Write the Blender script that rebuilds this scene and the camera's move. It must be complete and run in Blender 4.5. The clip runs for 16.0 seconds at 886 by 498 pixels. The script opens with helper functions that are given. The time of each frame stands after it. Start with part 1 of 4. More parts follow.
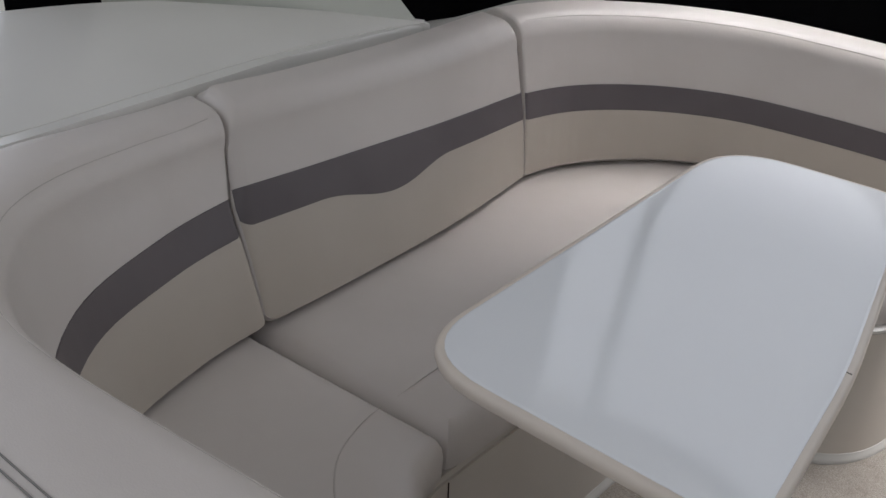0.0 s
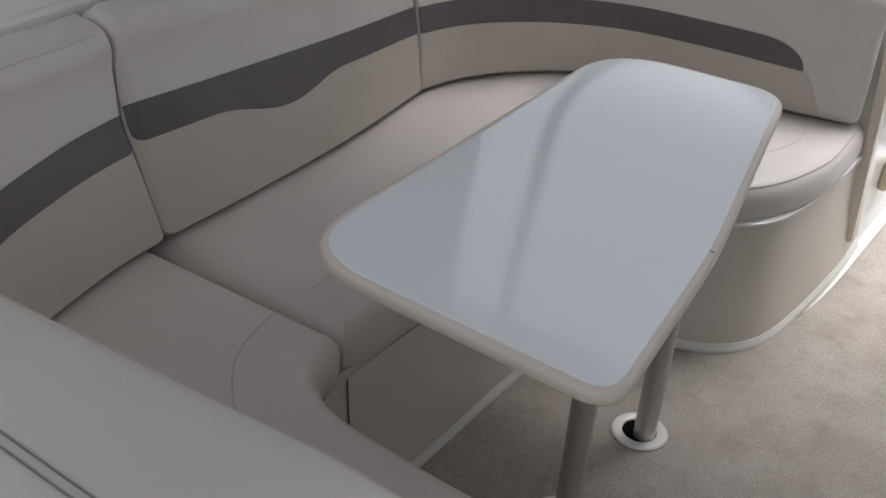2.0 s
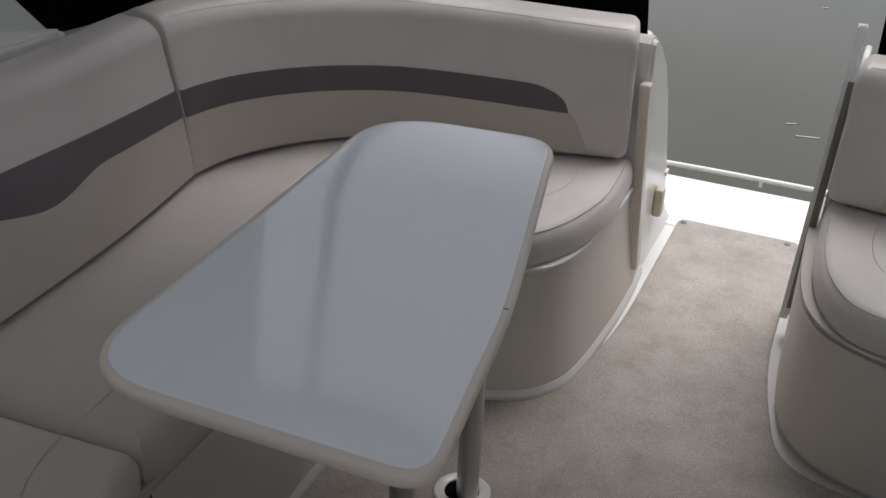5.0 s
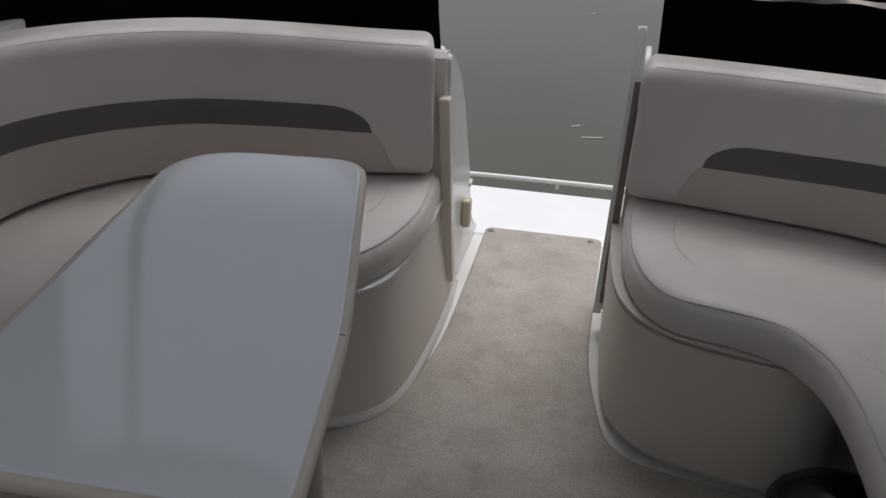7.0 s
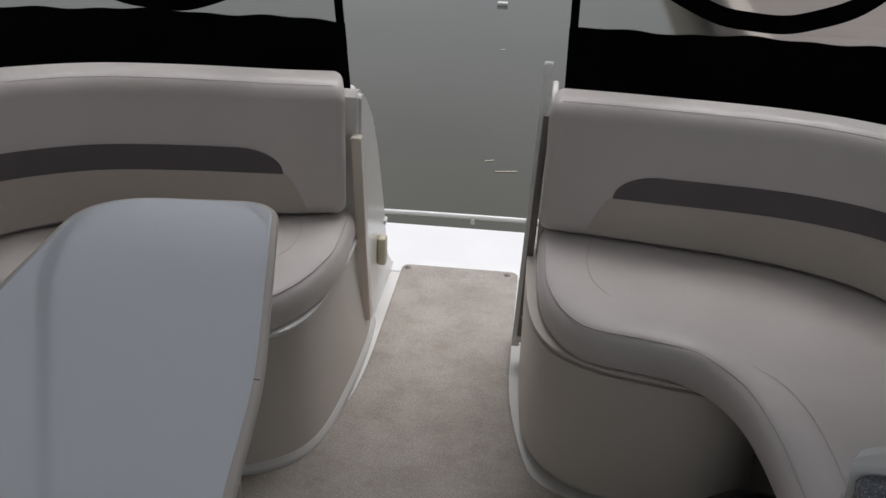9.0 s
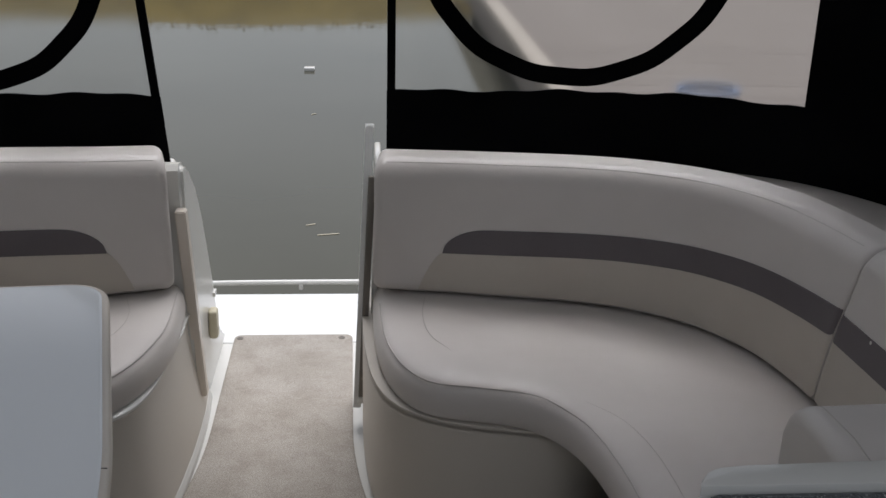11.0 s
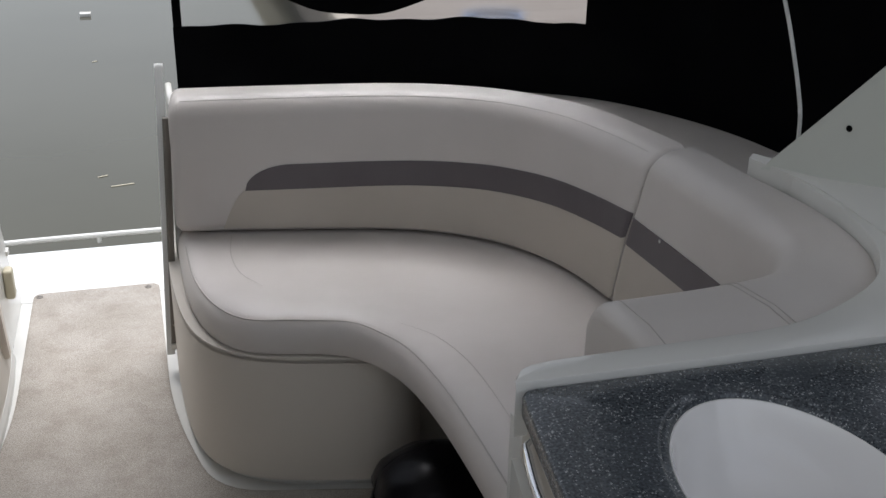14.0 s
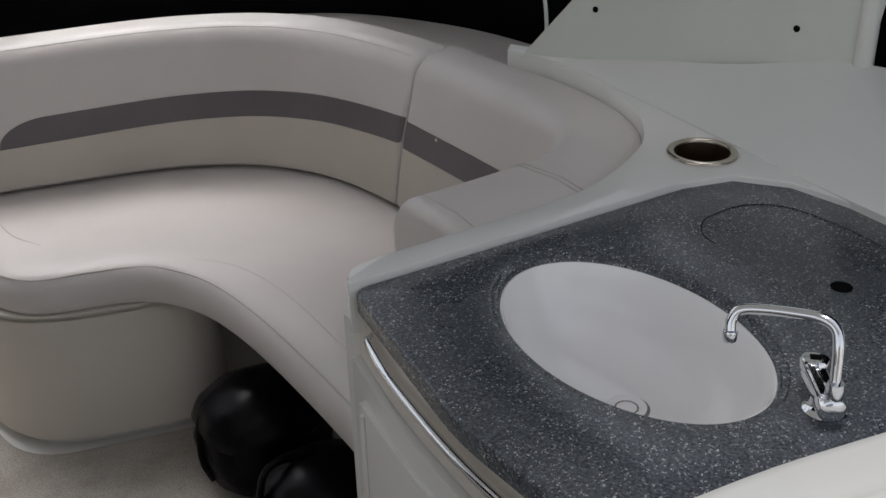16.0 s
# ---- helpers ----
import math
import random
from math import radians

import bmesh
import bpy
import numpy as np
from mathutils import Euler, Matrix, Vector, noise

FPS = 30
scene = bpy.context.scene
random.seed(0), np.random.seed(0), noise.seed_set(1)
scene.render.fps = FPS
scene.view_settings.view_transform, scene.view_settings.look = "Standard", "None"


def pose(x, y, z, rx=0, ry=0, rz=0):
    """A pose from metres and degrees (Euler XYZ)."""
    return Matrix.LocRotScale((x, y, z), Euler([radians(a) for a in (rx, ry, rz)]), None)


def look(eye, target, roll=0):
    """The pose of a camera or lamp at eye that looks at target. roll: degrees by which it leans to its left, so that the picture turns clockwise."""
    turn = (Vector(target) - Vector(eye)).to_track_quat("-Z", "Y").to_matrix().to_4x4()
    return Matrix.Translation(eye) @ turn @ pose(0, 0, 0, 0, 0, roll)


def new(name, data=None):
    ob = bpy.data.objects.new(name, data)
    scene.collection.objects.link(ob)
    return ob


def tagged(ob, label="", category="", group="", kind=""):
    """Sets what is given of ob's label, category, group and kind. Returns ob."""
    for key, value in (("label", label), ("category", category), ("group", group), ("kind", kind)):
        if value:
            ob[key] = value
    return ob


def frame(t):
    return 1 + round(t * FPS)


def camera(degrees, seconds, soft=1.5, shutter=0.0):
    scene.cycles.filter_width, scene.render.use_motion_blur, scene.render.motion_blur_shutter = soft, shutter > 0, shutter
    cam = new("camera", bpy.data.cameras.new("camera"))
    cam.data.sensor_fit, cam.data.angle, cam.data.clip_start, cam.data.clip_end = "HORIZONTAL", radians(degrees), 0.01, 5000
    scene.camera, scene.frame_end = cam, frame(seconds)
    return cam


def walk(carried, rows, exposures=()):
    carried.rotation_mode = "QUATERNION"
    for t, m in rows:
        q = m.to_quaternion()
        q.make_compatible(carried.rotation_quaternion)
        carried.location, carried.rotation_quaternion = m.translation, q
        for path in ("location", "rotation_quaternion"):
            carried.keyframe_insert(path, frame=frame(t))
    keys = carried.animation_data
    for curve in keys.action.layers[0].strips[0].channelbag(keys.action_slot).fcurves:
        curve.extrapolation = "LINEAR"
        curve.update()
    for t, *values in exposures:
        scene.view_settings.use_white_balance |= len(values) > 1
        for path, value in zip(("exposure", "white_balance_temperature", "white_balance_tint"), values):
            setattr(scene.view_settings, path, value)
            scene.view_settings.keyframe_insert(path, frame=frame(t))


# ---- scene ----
cam = camera(44.4, 16.0)
PATH = [
    (0, (0.096, -0.386, 1.599), (-0.994, 0.996, 0.649), 4.7),
    (0.5, (0.151, -0.407, 1.59), (-0.92, 0.96, 0.598), 4.6),
    (1, (0.178, -0.416, 1.584), (-0.848, 0.957, 0.555), 4.6),
    (1.5, (0.201, -0.417, 1.584), (-0.788, 0.974, 0.541), 4.6),
    (2, (0.215, -0.403, 1.584), (-0.74, 1.012, 0.542), 4.4),
    (2.5, (0.219, -0.393, 1.589), (-0.698, 1.058, 0.563), 4.3),
    (3, (0.229, -0.382, 1.593), (-0.634, 1.119, 0.592), 4.0),
    (3.5, (0.233, -0.368, 1.595), (-0.581, 1.168, 0.606), 3.8),
    (4, (0.222, -0.359, 1.595), (-0.543, 1.215, 0.626), 3.2),
    (6.5, (0.168, -0.331, 1.596), (-0.269, 1.402, 0.699), 2.3),
    (7, (0.15, -0.34, 1.587), (-0.172, 1.424, 0.7), 2.1),
    (7.5, (0.14, -0.34, 1.585), (-0.109, 1.435, 0.698), 2.0),
    (8, (0.162, -0.33, 1.583), (-0.064, 1.45, 0.698), 2.1),
    (10.5, (0.145, -0.348, 1.601), (0.159, 1.521, 0.889), 1.5),
    (11, (0.126, -0.353, 1.597), (0.269, 1.512, 0.887), 1.4),
    (11.5, (0.111, -0.363, 1.599), (0.409, 1.483, 0.889), 1.3),
    (12, (0.092, -0.363, 1.596), (0.477, 1.465, 0.881), 0.9),
    (12.5, (0.077, -0.36, 1.592), (0.55, 1.442, 0.866), 0.4),
    (13, (0.068, -0.373, 1.588), (0.609, 1.405, 0.85), 0.2),
    (13.5, (0.084, -0.375, 1.583), (0.671, 1.375, 0.815), 0.3),
    (14, (0.115, -0.383, 1.586), (0.607, 1.379, 0.778), 1.0),
    (14.5, (0.104, -0.392, 1.586), (0.666, 1.332, 0.743), -0.3),
    (15, (0.061, -0.392, 1.582), (0.766, 1.26, 0.703), -1.2),
    (15.5, (0.034, -0.398, 1.582), (0.864, 1.177, 0.671), -1.1),
    (16, (0.003, -0.405, 1.58), (0.898, 1.123, 0.651), -1.5),
]
walk(cam, [(t, look(eye, target, roll)) for t, eye, target, roll in PATH],
     exposures=[(0, 0.22, 6440, 14), (2, 0.02, 6400, 14), (4, -0.26, 6360, 14), (6.5, -0.91, 6330, 14), (8, -0.95, 6330, 14), (10.5, -0.78, 6300, 13), (13, -0.32, 6240, 12), (14.5, -0.18, 6280, 12), (16, 0.0, 6400, 13)])

import mathutils.geometry

# ---- light ----
world = bpy.data.worlds.new("sky")
scene.world = world
world.use_nodes = True
wn, wl = world.node_tree.nodes, world.node_tree.links
sky = wn.new("ShaderNodeTexSky")
sky.sky_type, sky.sun_disc = "NISHITA", False
sky.sun_elevation, sky.sun_rotation = radians(71), radians(12)
sky.air_density, sky.dust_density = 1.4, 1.0
grey = wn.new("ShaderNodeHueSaturation")
grey.inputs["Saturation"].default_value = 0.5
even = wn.new("ShaderNodeGamma")
even.inputs["Gamma"].default_value = 0.5
wl.new(sky.outputs["Color"], grey.inputs["Color"])
wl.new(grey.outputs["Color"], even.inputs["Color"])
wl.new(even.outputs["Color"], wn["Background"].inputs["Color"])
wn["Background"].inputs["Strength"].default_value = 0.385
sun = new("sun", bpy.data.lights.new("sun", "SUN"))
sun.data.energy, sun.data.angle, sun.data.color = 5.0, radians(36), (1.0, 0.985, 0.97)
sun.matrix_world = look((0.7, 3.2, 9.5), (0, 0, 0))


# ---- materials ----
def material(name, color, rough=0.5, metal=0.0, spec=0.5):
    m = bpy.data.materials.new(name)
    m.use_nodes = True
    b = m.node_tree.nodes["Principled BSDF"]
    b.inputs["Base Color"].default_value = (*color, 1)
    b.inputs["Roughness"].default_value = rough
    b.inputs["Metallic"].default_value = metal
    b.inputs["Specular IOR Level"].default_value = spec
    return m


def varied(name, c1, c2, rough, fine, coarse, bump=0.1, depth=0.002, spec=0.5, kind="noise", stretch=(1, 1, 1), spread=0.06):
    """Two tones at a coarse scale, a fine grain in roughness and relief."""
    m = material(name, c1, rough, 0, spec)
    nt = m.node_tree
    n, l, b = nt.nodes, nt.links, nt.nodes["Principled BSDF"]
    tc, mp = n.new("ShaderNodeTexCoord"), n.new("ShaderNodeMapping")
    mp.inputs["Scale"].default_value = stretch
    l.new(tc.outputs["Object"], mp.inputs["Vector"])
    big = n.new("ShaderNodeTexNoise")
    big.inputs["Scale"].default_value, big.inputs["Detail"].default_value = coarse, (1.0 if "gelcoat" in name else 5)
    l.new(mp.outputs["Vector"], big.inputs["Vector"])
    ramp = n.new("ShaderNodeValToRGB")
    ramp.color_ramp.interpolation = "EASE"
    ramp.color_ramp.elements[0].position, ramp.color_ramp.elements[1].position = 0.32, 0.68
    ramp.color_ramp.elements[0].color, ramp.color_ramp.elements[1].color = (*c1, 1), (*c2, 1)
    l.new(big.outputs["Fac"], ramp.inputs["Fac"])
    l.new(ramp.outputs["Color"], b.inputs["Base Color"])
    if kind == "leather":
        tex = n.new("ShaderNodeTexVoronoi")
        tex.inputs["Scale"].default_value = fine
        out = tex.outputs["Distance"]
    else:
        tex = n.new("ShaderNodeTexNoise")
        tex.inputs["Scale"].default_value, tex.inputs["Detail"].default_value = fine, 3
        out = tex.outputs["Fac"]
    l.new(mp.outputs["Vector"], tex.inputs["Vector"])
    bp = n.new("ShaderNodeBump")
    bp.inputs["Strength"].default_value, bp.inputs["Distance"].default_value = bump, depth
    l.new(out, bp.inputs["Height"])
    if kind == "leather":
        # soft dents and pulls in the stuffing
        slack = n.new("ShaderNodeTexNoise")
        slack.inputs["Scale"].default_value, slack.inputs["Detail"].default_value = 6.0, 2
        l.new(mp.outputs["Vector"], slack.inputs["Vector"])
        pull = n.new("ShaderNodeBump")
        pull.inputs["Strength"].default_value, pull.inputs["Distance"].default_value = 0.35, 0.012
        l.new(slack.outputs["Fac"], pull.inputs["Height"])
        l.new(pull.outputs["Normal"], bp.inputs["Normal"])
    l.new(bp.outputs["Normal"], b.inputs["Normal"])
    mr = n.new("ShaderNodeMapRange")
    mr.inputs["To Min"].default_value, mr.inputs["To Max"].default_value = rough - spread, rough + spread
    l.new(big.outputs["Fac"], mr.inputs["Value"])
    l.new(mr.outputs["Result"], b.inputs["Roughness"])
    return m


VINYL = varied("upholstery vinyl pale", (0.60, 0.557, 0.52), (0.64, 0.597, 0.56), 0.43, 420, 3.0, 0.12, 0.001, kind="leather")
VINYL_TAN = varied("upholstery vinyl beige", (0.50, 0.45, 0.385), (0.53, 0.48, 0.415), 0.45, 420, 3.0, 0.12, 0.001, kind="leather")
VINYL_GREY = varied("upholstery vinyl charcoal", (0.112, 0.096, 0.100), (0.135, 0.117, 0.121), 0.45, 420, 3.0, 0.12, 0.001, kind="leather")
SEAM = material("stitched seam", (0.50, 0.465, 0.43), 0.7)
SEAM_DARK = material("twin seam shadow line", (0.22, 0.21, 0.20), 0.7)
GELCOAT = varied("gelcoat white", (0.70, 0.69, 0.65), (0.74, 0.73, 0.69), 0.22, 30, 2.0, 0.02, 0.001)
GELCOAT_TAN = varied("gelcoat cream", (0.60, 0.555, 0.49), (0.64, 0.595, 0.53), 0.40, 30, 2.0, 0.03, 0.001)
DECKWHITE = varied("nonskid deck white", (0.78, 0.78, 0.76), (0.82, 0.82, 0.80), 0.5, 250, 3.0, 0.3, 0.002)
TABLETOP = varied("glossy laminate", (0.85, 0.875, 0.89), (0.88, 0.905, 0.92), 0.09, 60, 1.5, 0.01, 0.0005, spread=0.02)
TABLETOP.node_tree.nodes["Principled BSDF"].inputs["IOR"].default_value = 1.6
TABLEEDGE = varied("moulded table edge", (0.70, 0.63, 0.545), (0.74, 0.67, 0.585), 0.4, 90, 3, 0.05, 0.001)
ALUMINIUM = varied("brushed aluminium", (0.52, 0.51, 0.49), (0.58, 0.57, 0.55), 0.38, 200, 8, 0.05, 0.0005, stretch=(1, 1, 0.05))
ALUMINIUM.node_tree.nodes["Principled BSDF"].inputs["Metallic"].default_value = 0.85
CHROME = material("polished chrome", (0.74, 0.75, 0.77), 0.09, 1.0)
STEEL = material("stainless steel", (0.60, 0.55, 0.48), 0.25, 1.0)
# assumed pale underside of the unseen roof, sends soft light down
ROOF_BOUNCE = varied("pale grey roof bounce", (0.66, 0.66, 0.65), (0.72, 0.72, 0.71), 0.8, 200, 3, 0.1, 0.001, spec=0.2)
CANVAS = varied("black canvas", (0.003, 0.003, 0.0035), (0.005, 0.005, 0.0055), 0.95, 500, 4, 0.2, 0.001, spec=0.0)
BLACKBAG = varied("black nylon", (0.0020, 0.0018, 0.0026), (0.0045, 0.0036, 0.0055), 0.30, 45, 6, 0.35, 0.004, spec=0.14)
DARK = material("dark recess", (0.004, 0.004, 0.004), 0.9, 0, 0.05)
TRACK = varied("grey track", (0.16, 0.142, 0.12), (0.20, 0.178, 0.152), 0.5, 120, 6, 0.1, 0.001)
ACRYLIC = varied("frosted panel", (0.62, 0.635, 0.58), (0.67, 0.685, 0.63), 0.3, 40, 2, 0.02, 0.001)
PORCELAIN = varied("white sink", (0.88, 0.86, 0.84), (0.91, 0.89, 0.87), 0.09, 20, 2, 0.01, 0.001)
RED = varied("red plastic", (0.45, 0.05, 0.04), (0.52, 0.07, 0.05), 0.4, 90, 8, 0.05, 0.001)
FENDER = varied("yellowed rubber", (0.55, 0.50, 0.36), (0.62, 0.57, 0.43), 0.5, 60, 8, 0.1, 0.001)
ROPE = varied("white cord", (0.72, 0.72, 0.70), (0.62, 0.62, 0.60), 0.7, 300, 20, 0.5, 0.001)


WELL = material("tarnished steel well", (0.035, 0.018, 0.009), 0.35, 0.4, 0.4)
BANK = varied("dry reed bank", (0.17, 0.115, 0.018), (0.26, 0.18, 0.035), 0.9, 12, 0.4, 0.5, 0.05, spec=0.1)
STRAW = varied("straw", (0.5, 0.45, 0.33), (0.6, 0.55, 0.42), 0.7, 200, 20, 0.1, 0.001)
PLANK = varied("weathered planks", (0.19, 0.165, 0.145), (0.27, 0.238, 0.212), 0.8, 60, 2.0, 0.4, 0.004, spec=0.2, stretch=(0.15, 1, 1))
STRINGER = varied("pale timber", (0.33, 0.295, 0.25), (0.40, 0.355, 0.30), 0.75, 60, 2.0, 0.3, 0.003, spec=0.2, stretch=(1, 0.15, 1))
HOSE = varied("faded blue hose", (0.20, 0.25, 0.36), (0.26, 0.31, 0.42), 0.5, 90, 10, 0.1, 0.001)


def let_through(m, share):
    """Thin cloth that passes a share of the daylight falling on it."""
    n, l = m.node_tree.nodes, m.node_tree.links
    glow, mix = n.new("ShaderNodeBsdfTranslucent"), n.new("ShaderNodeMixShader")
    glow.inputs["Color"].default_value = (0.9, 0.9, 0.88, 1)
    mix.inputs["Fac"].default_value = share
    l.new(n["Principled BSDF"].outputs[0], mix.inputs[1])
    l.new(glow.outputs[0], mix.inputs[2])
    l.new(mix.outputs[0], n["Material Output"].inputs["Surface"])


BOARD = varied("white plastic board", (0.80, 0.80, 0.78), (0.84, 0.84, 0.82), 0.35, 60, 3, 0.03, 0.001)
# the unseen roof also leaks some daylight, for light from overhead
let_through(ROOF_BOUNCE, 0.055)
let_through(BOARD, 0.35)


def carpet_material():
    m = varied("cut pile carpet", (0.365, 0.332, 0.290), (0.415, 0.381, 0.340), 0.95, 900, 7.0, 0.4, 0.004, spec=0.15, spread=0.03)
    nt = m.node_tree
    n, l, b = nt.nodes, nt.links, nt.nodes["Principled BSDF"]
    old = b.inputs["Base Color"].links[0].from_socket
    fine = n.new("ShaderNodeTexNoise")
    fine.inputs["Scale"].default_value, fine.inputs["Detail"].default_value, fine.inputs["Roughness"].default_value = 290, 6, 0.8
    tc = n["Texture Coordinate"]
    l.new(tc.outputs["Object"], fine.inputs["Vector"])
    mix = n.new("ShaderNodeMix")
    mix.data_type, mix.blend_type = "RGBA", "OVERLAY"
    mix.inputs["Factor"].default_value = 0.55
    l.new(old, mix.inputs["A"])
    spread = n.new("ShaderNodeMapRange")
    spread.inputs["From Min"].default_value, spread.inputs["From Max"].default_value = 0.30, 0.70
    l.new(fine.outputs["Fac"], spread.inputs["Value"])
    l.new(spread.outputs["Result"], mix.inputs["B"])
    # trodden stains with ragged outlines
    stain = n.new("ShaderNodeTexNoise")
    stain.inputs["Scale"].default_value, stain.inputs["Detail"].default_value, stain.inputs["Roughness"].default_value = 11.0, 10, 0.8
    l.new(tc.outputs["Object"], stain.inputs["Vector"])
    soil = n.new("ShaderNodeMapRange")
    soil.inputs["From Min"].default_value, soil.inputs["From Max"].default_value = 0.48, 0.68
    soil.inputs["To Min"].default_value, soil.inputs["To Max"].default_value = 0.0, 0.45
    l.new(stain.outputs["Fac"], soil.inputs["Value"])
    worn = n.new("ShaderNodeMix")
    worn.data_type = "RGBA"
    worn.inputs["B"].default_value = (0.22, 0.185, 0.15, 1)
    l.new(soil.outputs["Result"], worn.inputs["Factor"])
    l.new(mix.outputs["Result"], worn.inputs["A"])
    l.new(worn.outputs["Result"], b.inputs["Base Color"])
    return m


def granite_material():
    m = material("speckled dark stone", (0.03, 0.035, 0.04), 0.18)
    nt = m.node_tree
    n, l, b = nt.nodes, nt.links, nt.nodes["Principled BSDF"]
    tc = n.new("ShaderNodeTexCoord")
    base = n.new("ShaderNodeTexNoise")
    base.inputs["Scale"].default_value, base.inputs["Detail"].default_value = 260, 4
    l.new(tc.outputs["Object"], base.inputs["Vector"])
    r0 = n.new("ShaderNodeValToRGB")
    r0.color_ramp.elements[0].position, r0.color_ramp.elements[1].position = 0.35, 0.75
    r0.color_ramp.elements[0].color, r0.color_ramp.elements[1].color = (0.026, 0.031, 0.038, 1), (0.13, 0.145, 0.158, 1)
    l.new(base.outputs["Fac"], r0.inputs["Fac"])
    warp = n.new("ShaderNodeTexNoise")
    warp.inputs["Scale"].default_value = 90
    l.new(tc.outputs["Object"], warp.inputs["Vector"])
    add = n.new("ShaderNodeMix")
    add.data_type = "VECTOR"
    add.inputs["Factor"].default_value = 0.012
    l.new(tc.outputs["Object"], add.inputs["A"])
    l.new(warp.outputs["Color"], add.inputs["B"])
    vor = n.new("ShaderNodeTexVoronoi")
    vor.inputs["Scale"].default_value = 350
    l.new(add.outputs["Result"], vor.inputs["Vector"])
    sep = n.new("ShaderNodeSeparateColor")
    l.new(vor.outputs["Color"], sep.inputs["Color"])
    pick = n.new("ShaderNodeMath")
    pick.operation = "GREATER_THAN"
    pick.inputs[1].default_value = 0.78
    l.new(sep.outputs["Red"], pick.inputs[0])
    near = n.new("ShaderNodeMath")
    near.operation = "LESS_THAN"
    near.inputs[1].default_value = 0.44
    l.new(vor.outputs["Distance"], near.inputs[0])
    both = n.new("ShaderNodeMath")
    both.operation = "MULTIPLY"
    l.new(pick.outputs[0], both.inputs[0])
    l.new(near.outputs[0], both.inputs[1])
    tint = n.new("ShaderNodeValToRGB")
    tint.color_ramp.elements[0].color, tint.color_ramp.elements[1].color = (0.14, 0.155, 0.16, 1), (0.46, 0.47, 0.47, 1)
    l.new(sep.outputs["Green"], tint.inputs["Fac"])
    mix = n.new("ShaderNodeMix")
    mix.data_type = "RGBA"
    l.new(both.outputs[0], mix.inputs["Factor"])
    l.new(r0.outputs["Color"], mix.inputs["A"])
    l.new(tint.outputs["Color"], mix.inputs["B"])
    l.new(mix.outputs["Result"], b.inputs["Base Color"])
    smear = n.new("ShaderNodeTexNoise")
    smear.inputs["Scale"].default_value = 7
    l.new(tc.outputs["Object"], smear.inputs["Vector"])
    mr = n.new("ShaderNodeMapRange")
    mr.inputs["From Min"].default_value, mr.inputs["From Max"].default_value = 0.35, 0.7
    mr.inputs["To Min"].default_value, mr.inputs["To Max"].default_value = 0.20, 0.34
    l.new(smear.outputs["Fac"], mr.inputs["Value"])
    l.new(mr.outputs["Result"], b.inputs["Roughness"])
    return m


def water_material():
    m = material("lake water", (0.075, 0.075, 0.055), 0.04)
    m.node_tree.nodes["Principled BSDF"].inputs["IOR"].default_value = 1.33
    nt = m.node_tree
    n, l, b = nt.nodes, nt.links, nt.nodes["Principled BSDF"]
    tc = n.new("ShaderNodeTexCoord")
    no = n.new("ShaderNodeTexNoise")
    no.inputs["Scale"].default_value, no.inputs["Detail"].default_value = 1.3, 4
    l.new(tc.outputs["Object"], no.inputs["Vector"])
    bp = n.new("ShaderNodeBump")
    bp.inputs["Strength"].default_value, bp.inputs["Distance"].default_value = 0.03, 0.03
    l.new(no.outputs["Fac"], bp.inputs["Height"])
    l.new(bp.outputs["Normal"], b.inputs["Normal"])
    murk = n.new("ShaderNodeTexNoise")
    murk.inputs["Scale"].default_value, murk.inputs["Detail"].default_value = 0.5, 4
    l.new(tc.outputs["Object"], murk.inputs["Vector"])
    ramp = n.new("ShaderNodeValToRGB")
    ramp.color_ramp.elements[0].color, ramp.color_ramp.elements[1].color = (0.056, 0.054, 0.038, 1), (0.095, 0.091, 0.068, 1)
    l.new(murk.outputs["Fac"], ramp.inputs["Fac"])
    l.new(ramp.outputs["Color"], b.inputs["Base Color"])
    return m


def vinyl_window_material(name, haze):
    m = bpy.data.materials.new(name)
    m.use_nodes = True
    n, l = m.node_tree.nodes, m.node_tree.links
    n.remove(n["Principled BSDF"])
    clear, milky, gloss = n.new("ShaderNodeBsdfRefraction"), n.new("ShaderNodeBsdfDiffuse"), n.new("ShaderNodeBsdfGlossy")
    clear.inputs["IOR"].default_value, clear.inputs["Roughness"].default_value = 1.03, 0.40
    milky.inputs["Color"].default_value = (0.75, 0.76, 0.74, 1)
    gloss.inputs["Roughness"].default_value = 0.12
    tc, no = n.new("ShaderNodeTexCoord"), n.new("ShaderNodeTexNoise")
    no.inputs["Scale"].default_value = 4
    l.new(tc.outputs["Object"], no.inputs["Vector"])
    mr = n.new("ShaderNodeMapRange")
    mr.inputs["To Min"].default_value, mr.inputs["To Max"].default_value = haze * 0.6, haze * 1.4
    l.new(no.outputs["Fac"], mr.inputs["Value"])
    a, c = n.new("ShaderNodeMixShader"), n.new("ShaderNodeMixShader")
    l.new(mr.outputs["Result"], a.inputs["Fac"])
    l.new(clear.outputs[0], a.inputs[1])
    l.new(milky.outputs[0], a.inputs[2])
    c.inputs["Fac"].default_value = 0.05
    see, part_clear = n.new("ShaderNodeBsdfTransparent"), n.new("ShaderNodeMixShader")
    see.inputs["Color"].default_value = (0.90, 0.91, 0.90, 1)
    part_clear.inputs["Fac"].default_value = 0.26
    l.new(a.outputs[0], part_clear.inputs[1])
    l.new(see.outputs[0], part_clear.inputs[2])
    l.new(part_clear.outputs[0], c.inputs[1])
    l.new(gloss.outputs[0], c.inputs[2])
    l.new(c.outputs[0], n["Material Output"].inputs["Surface"])
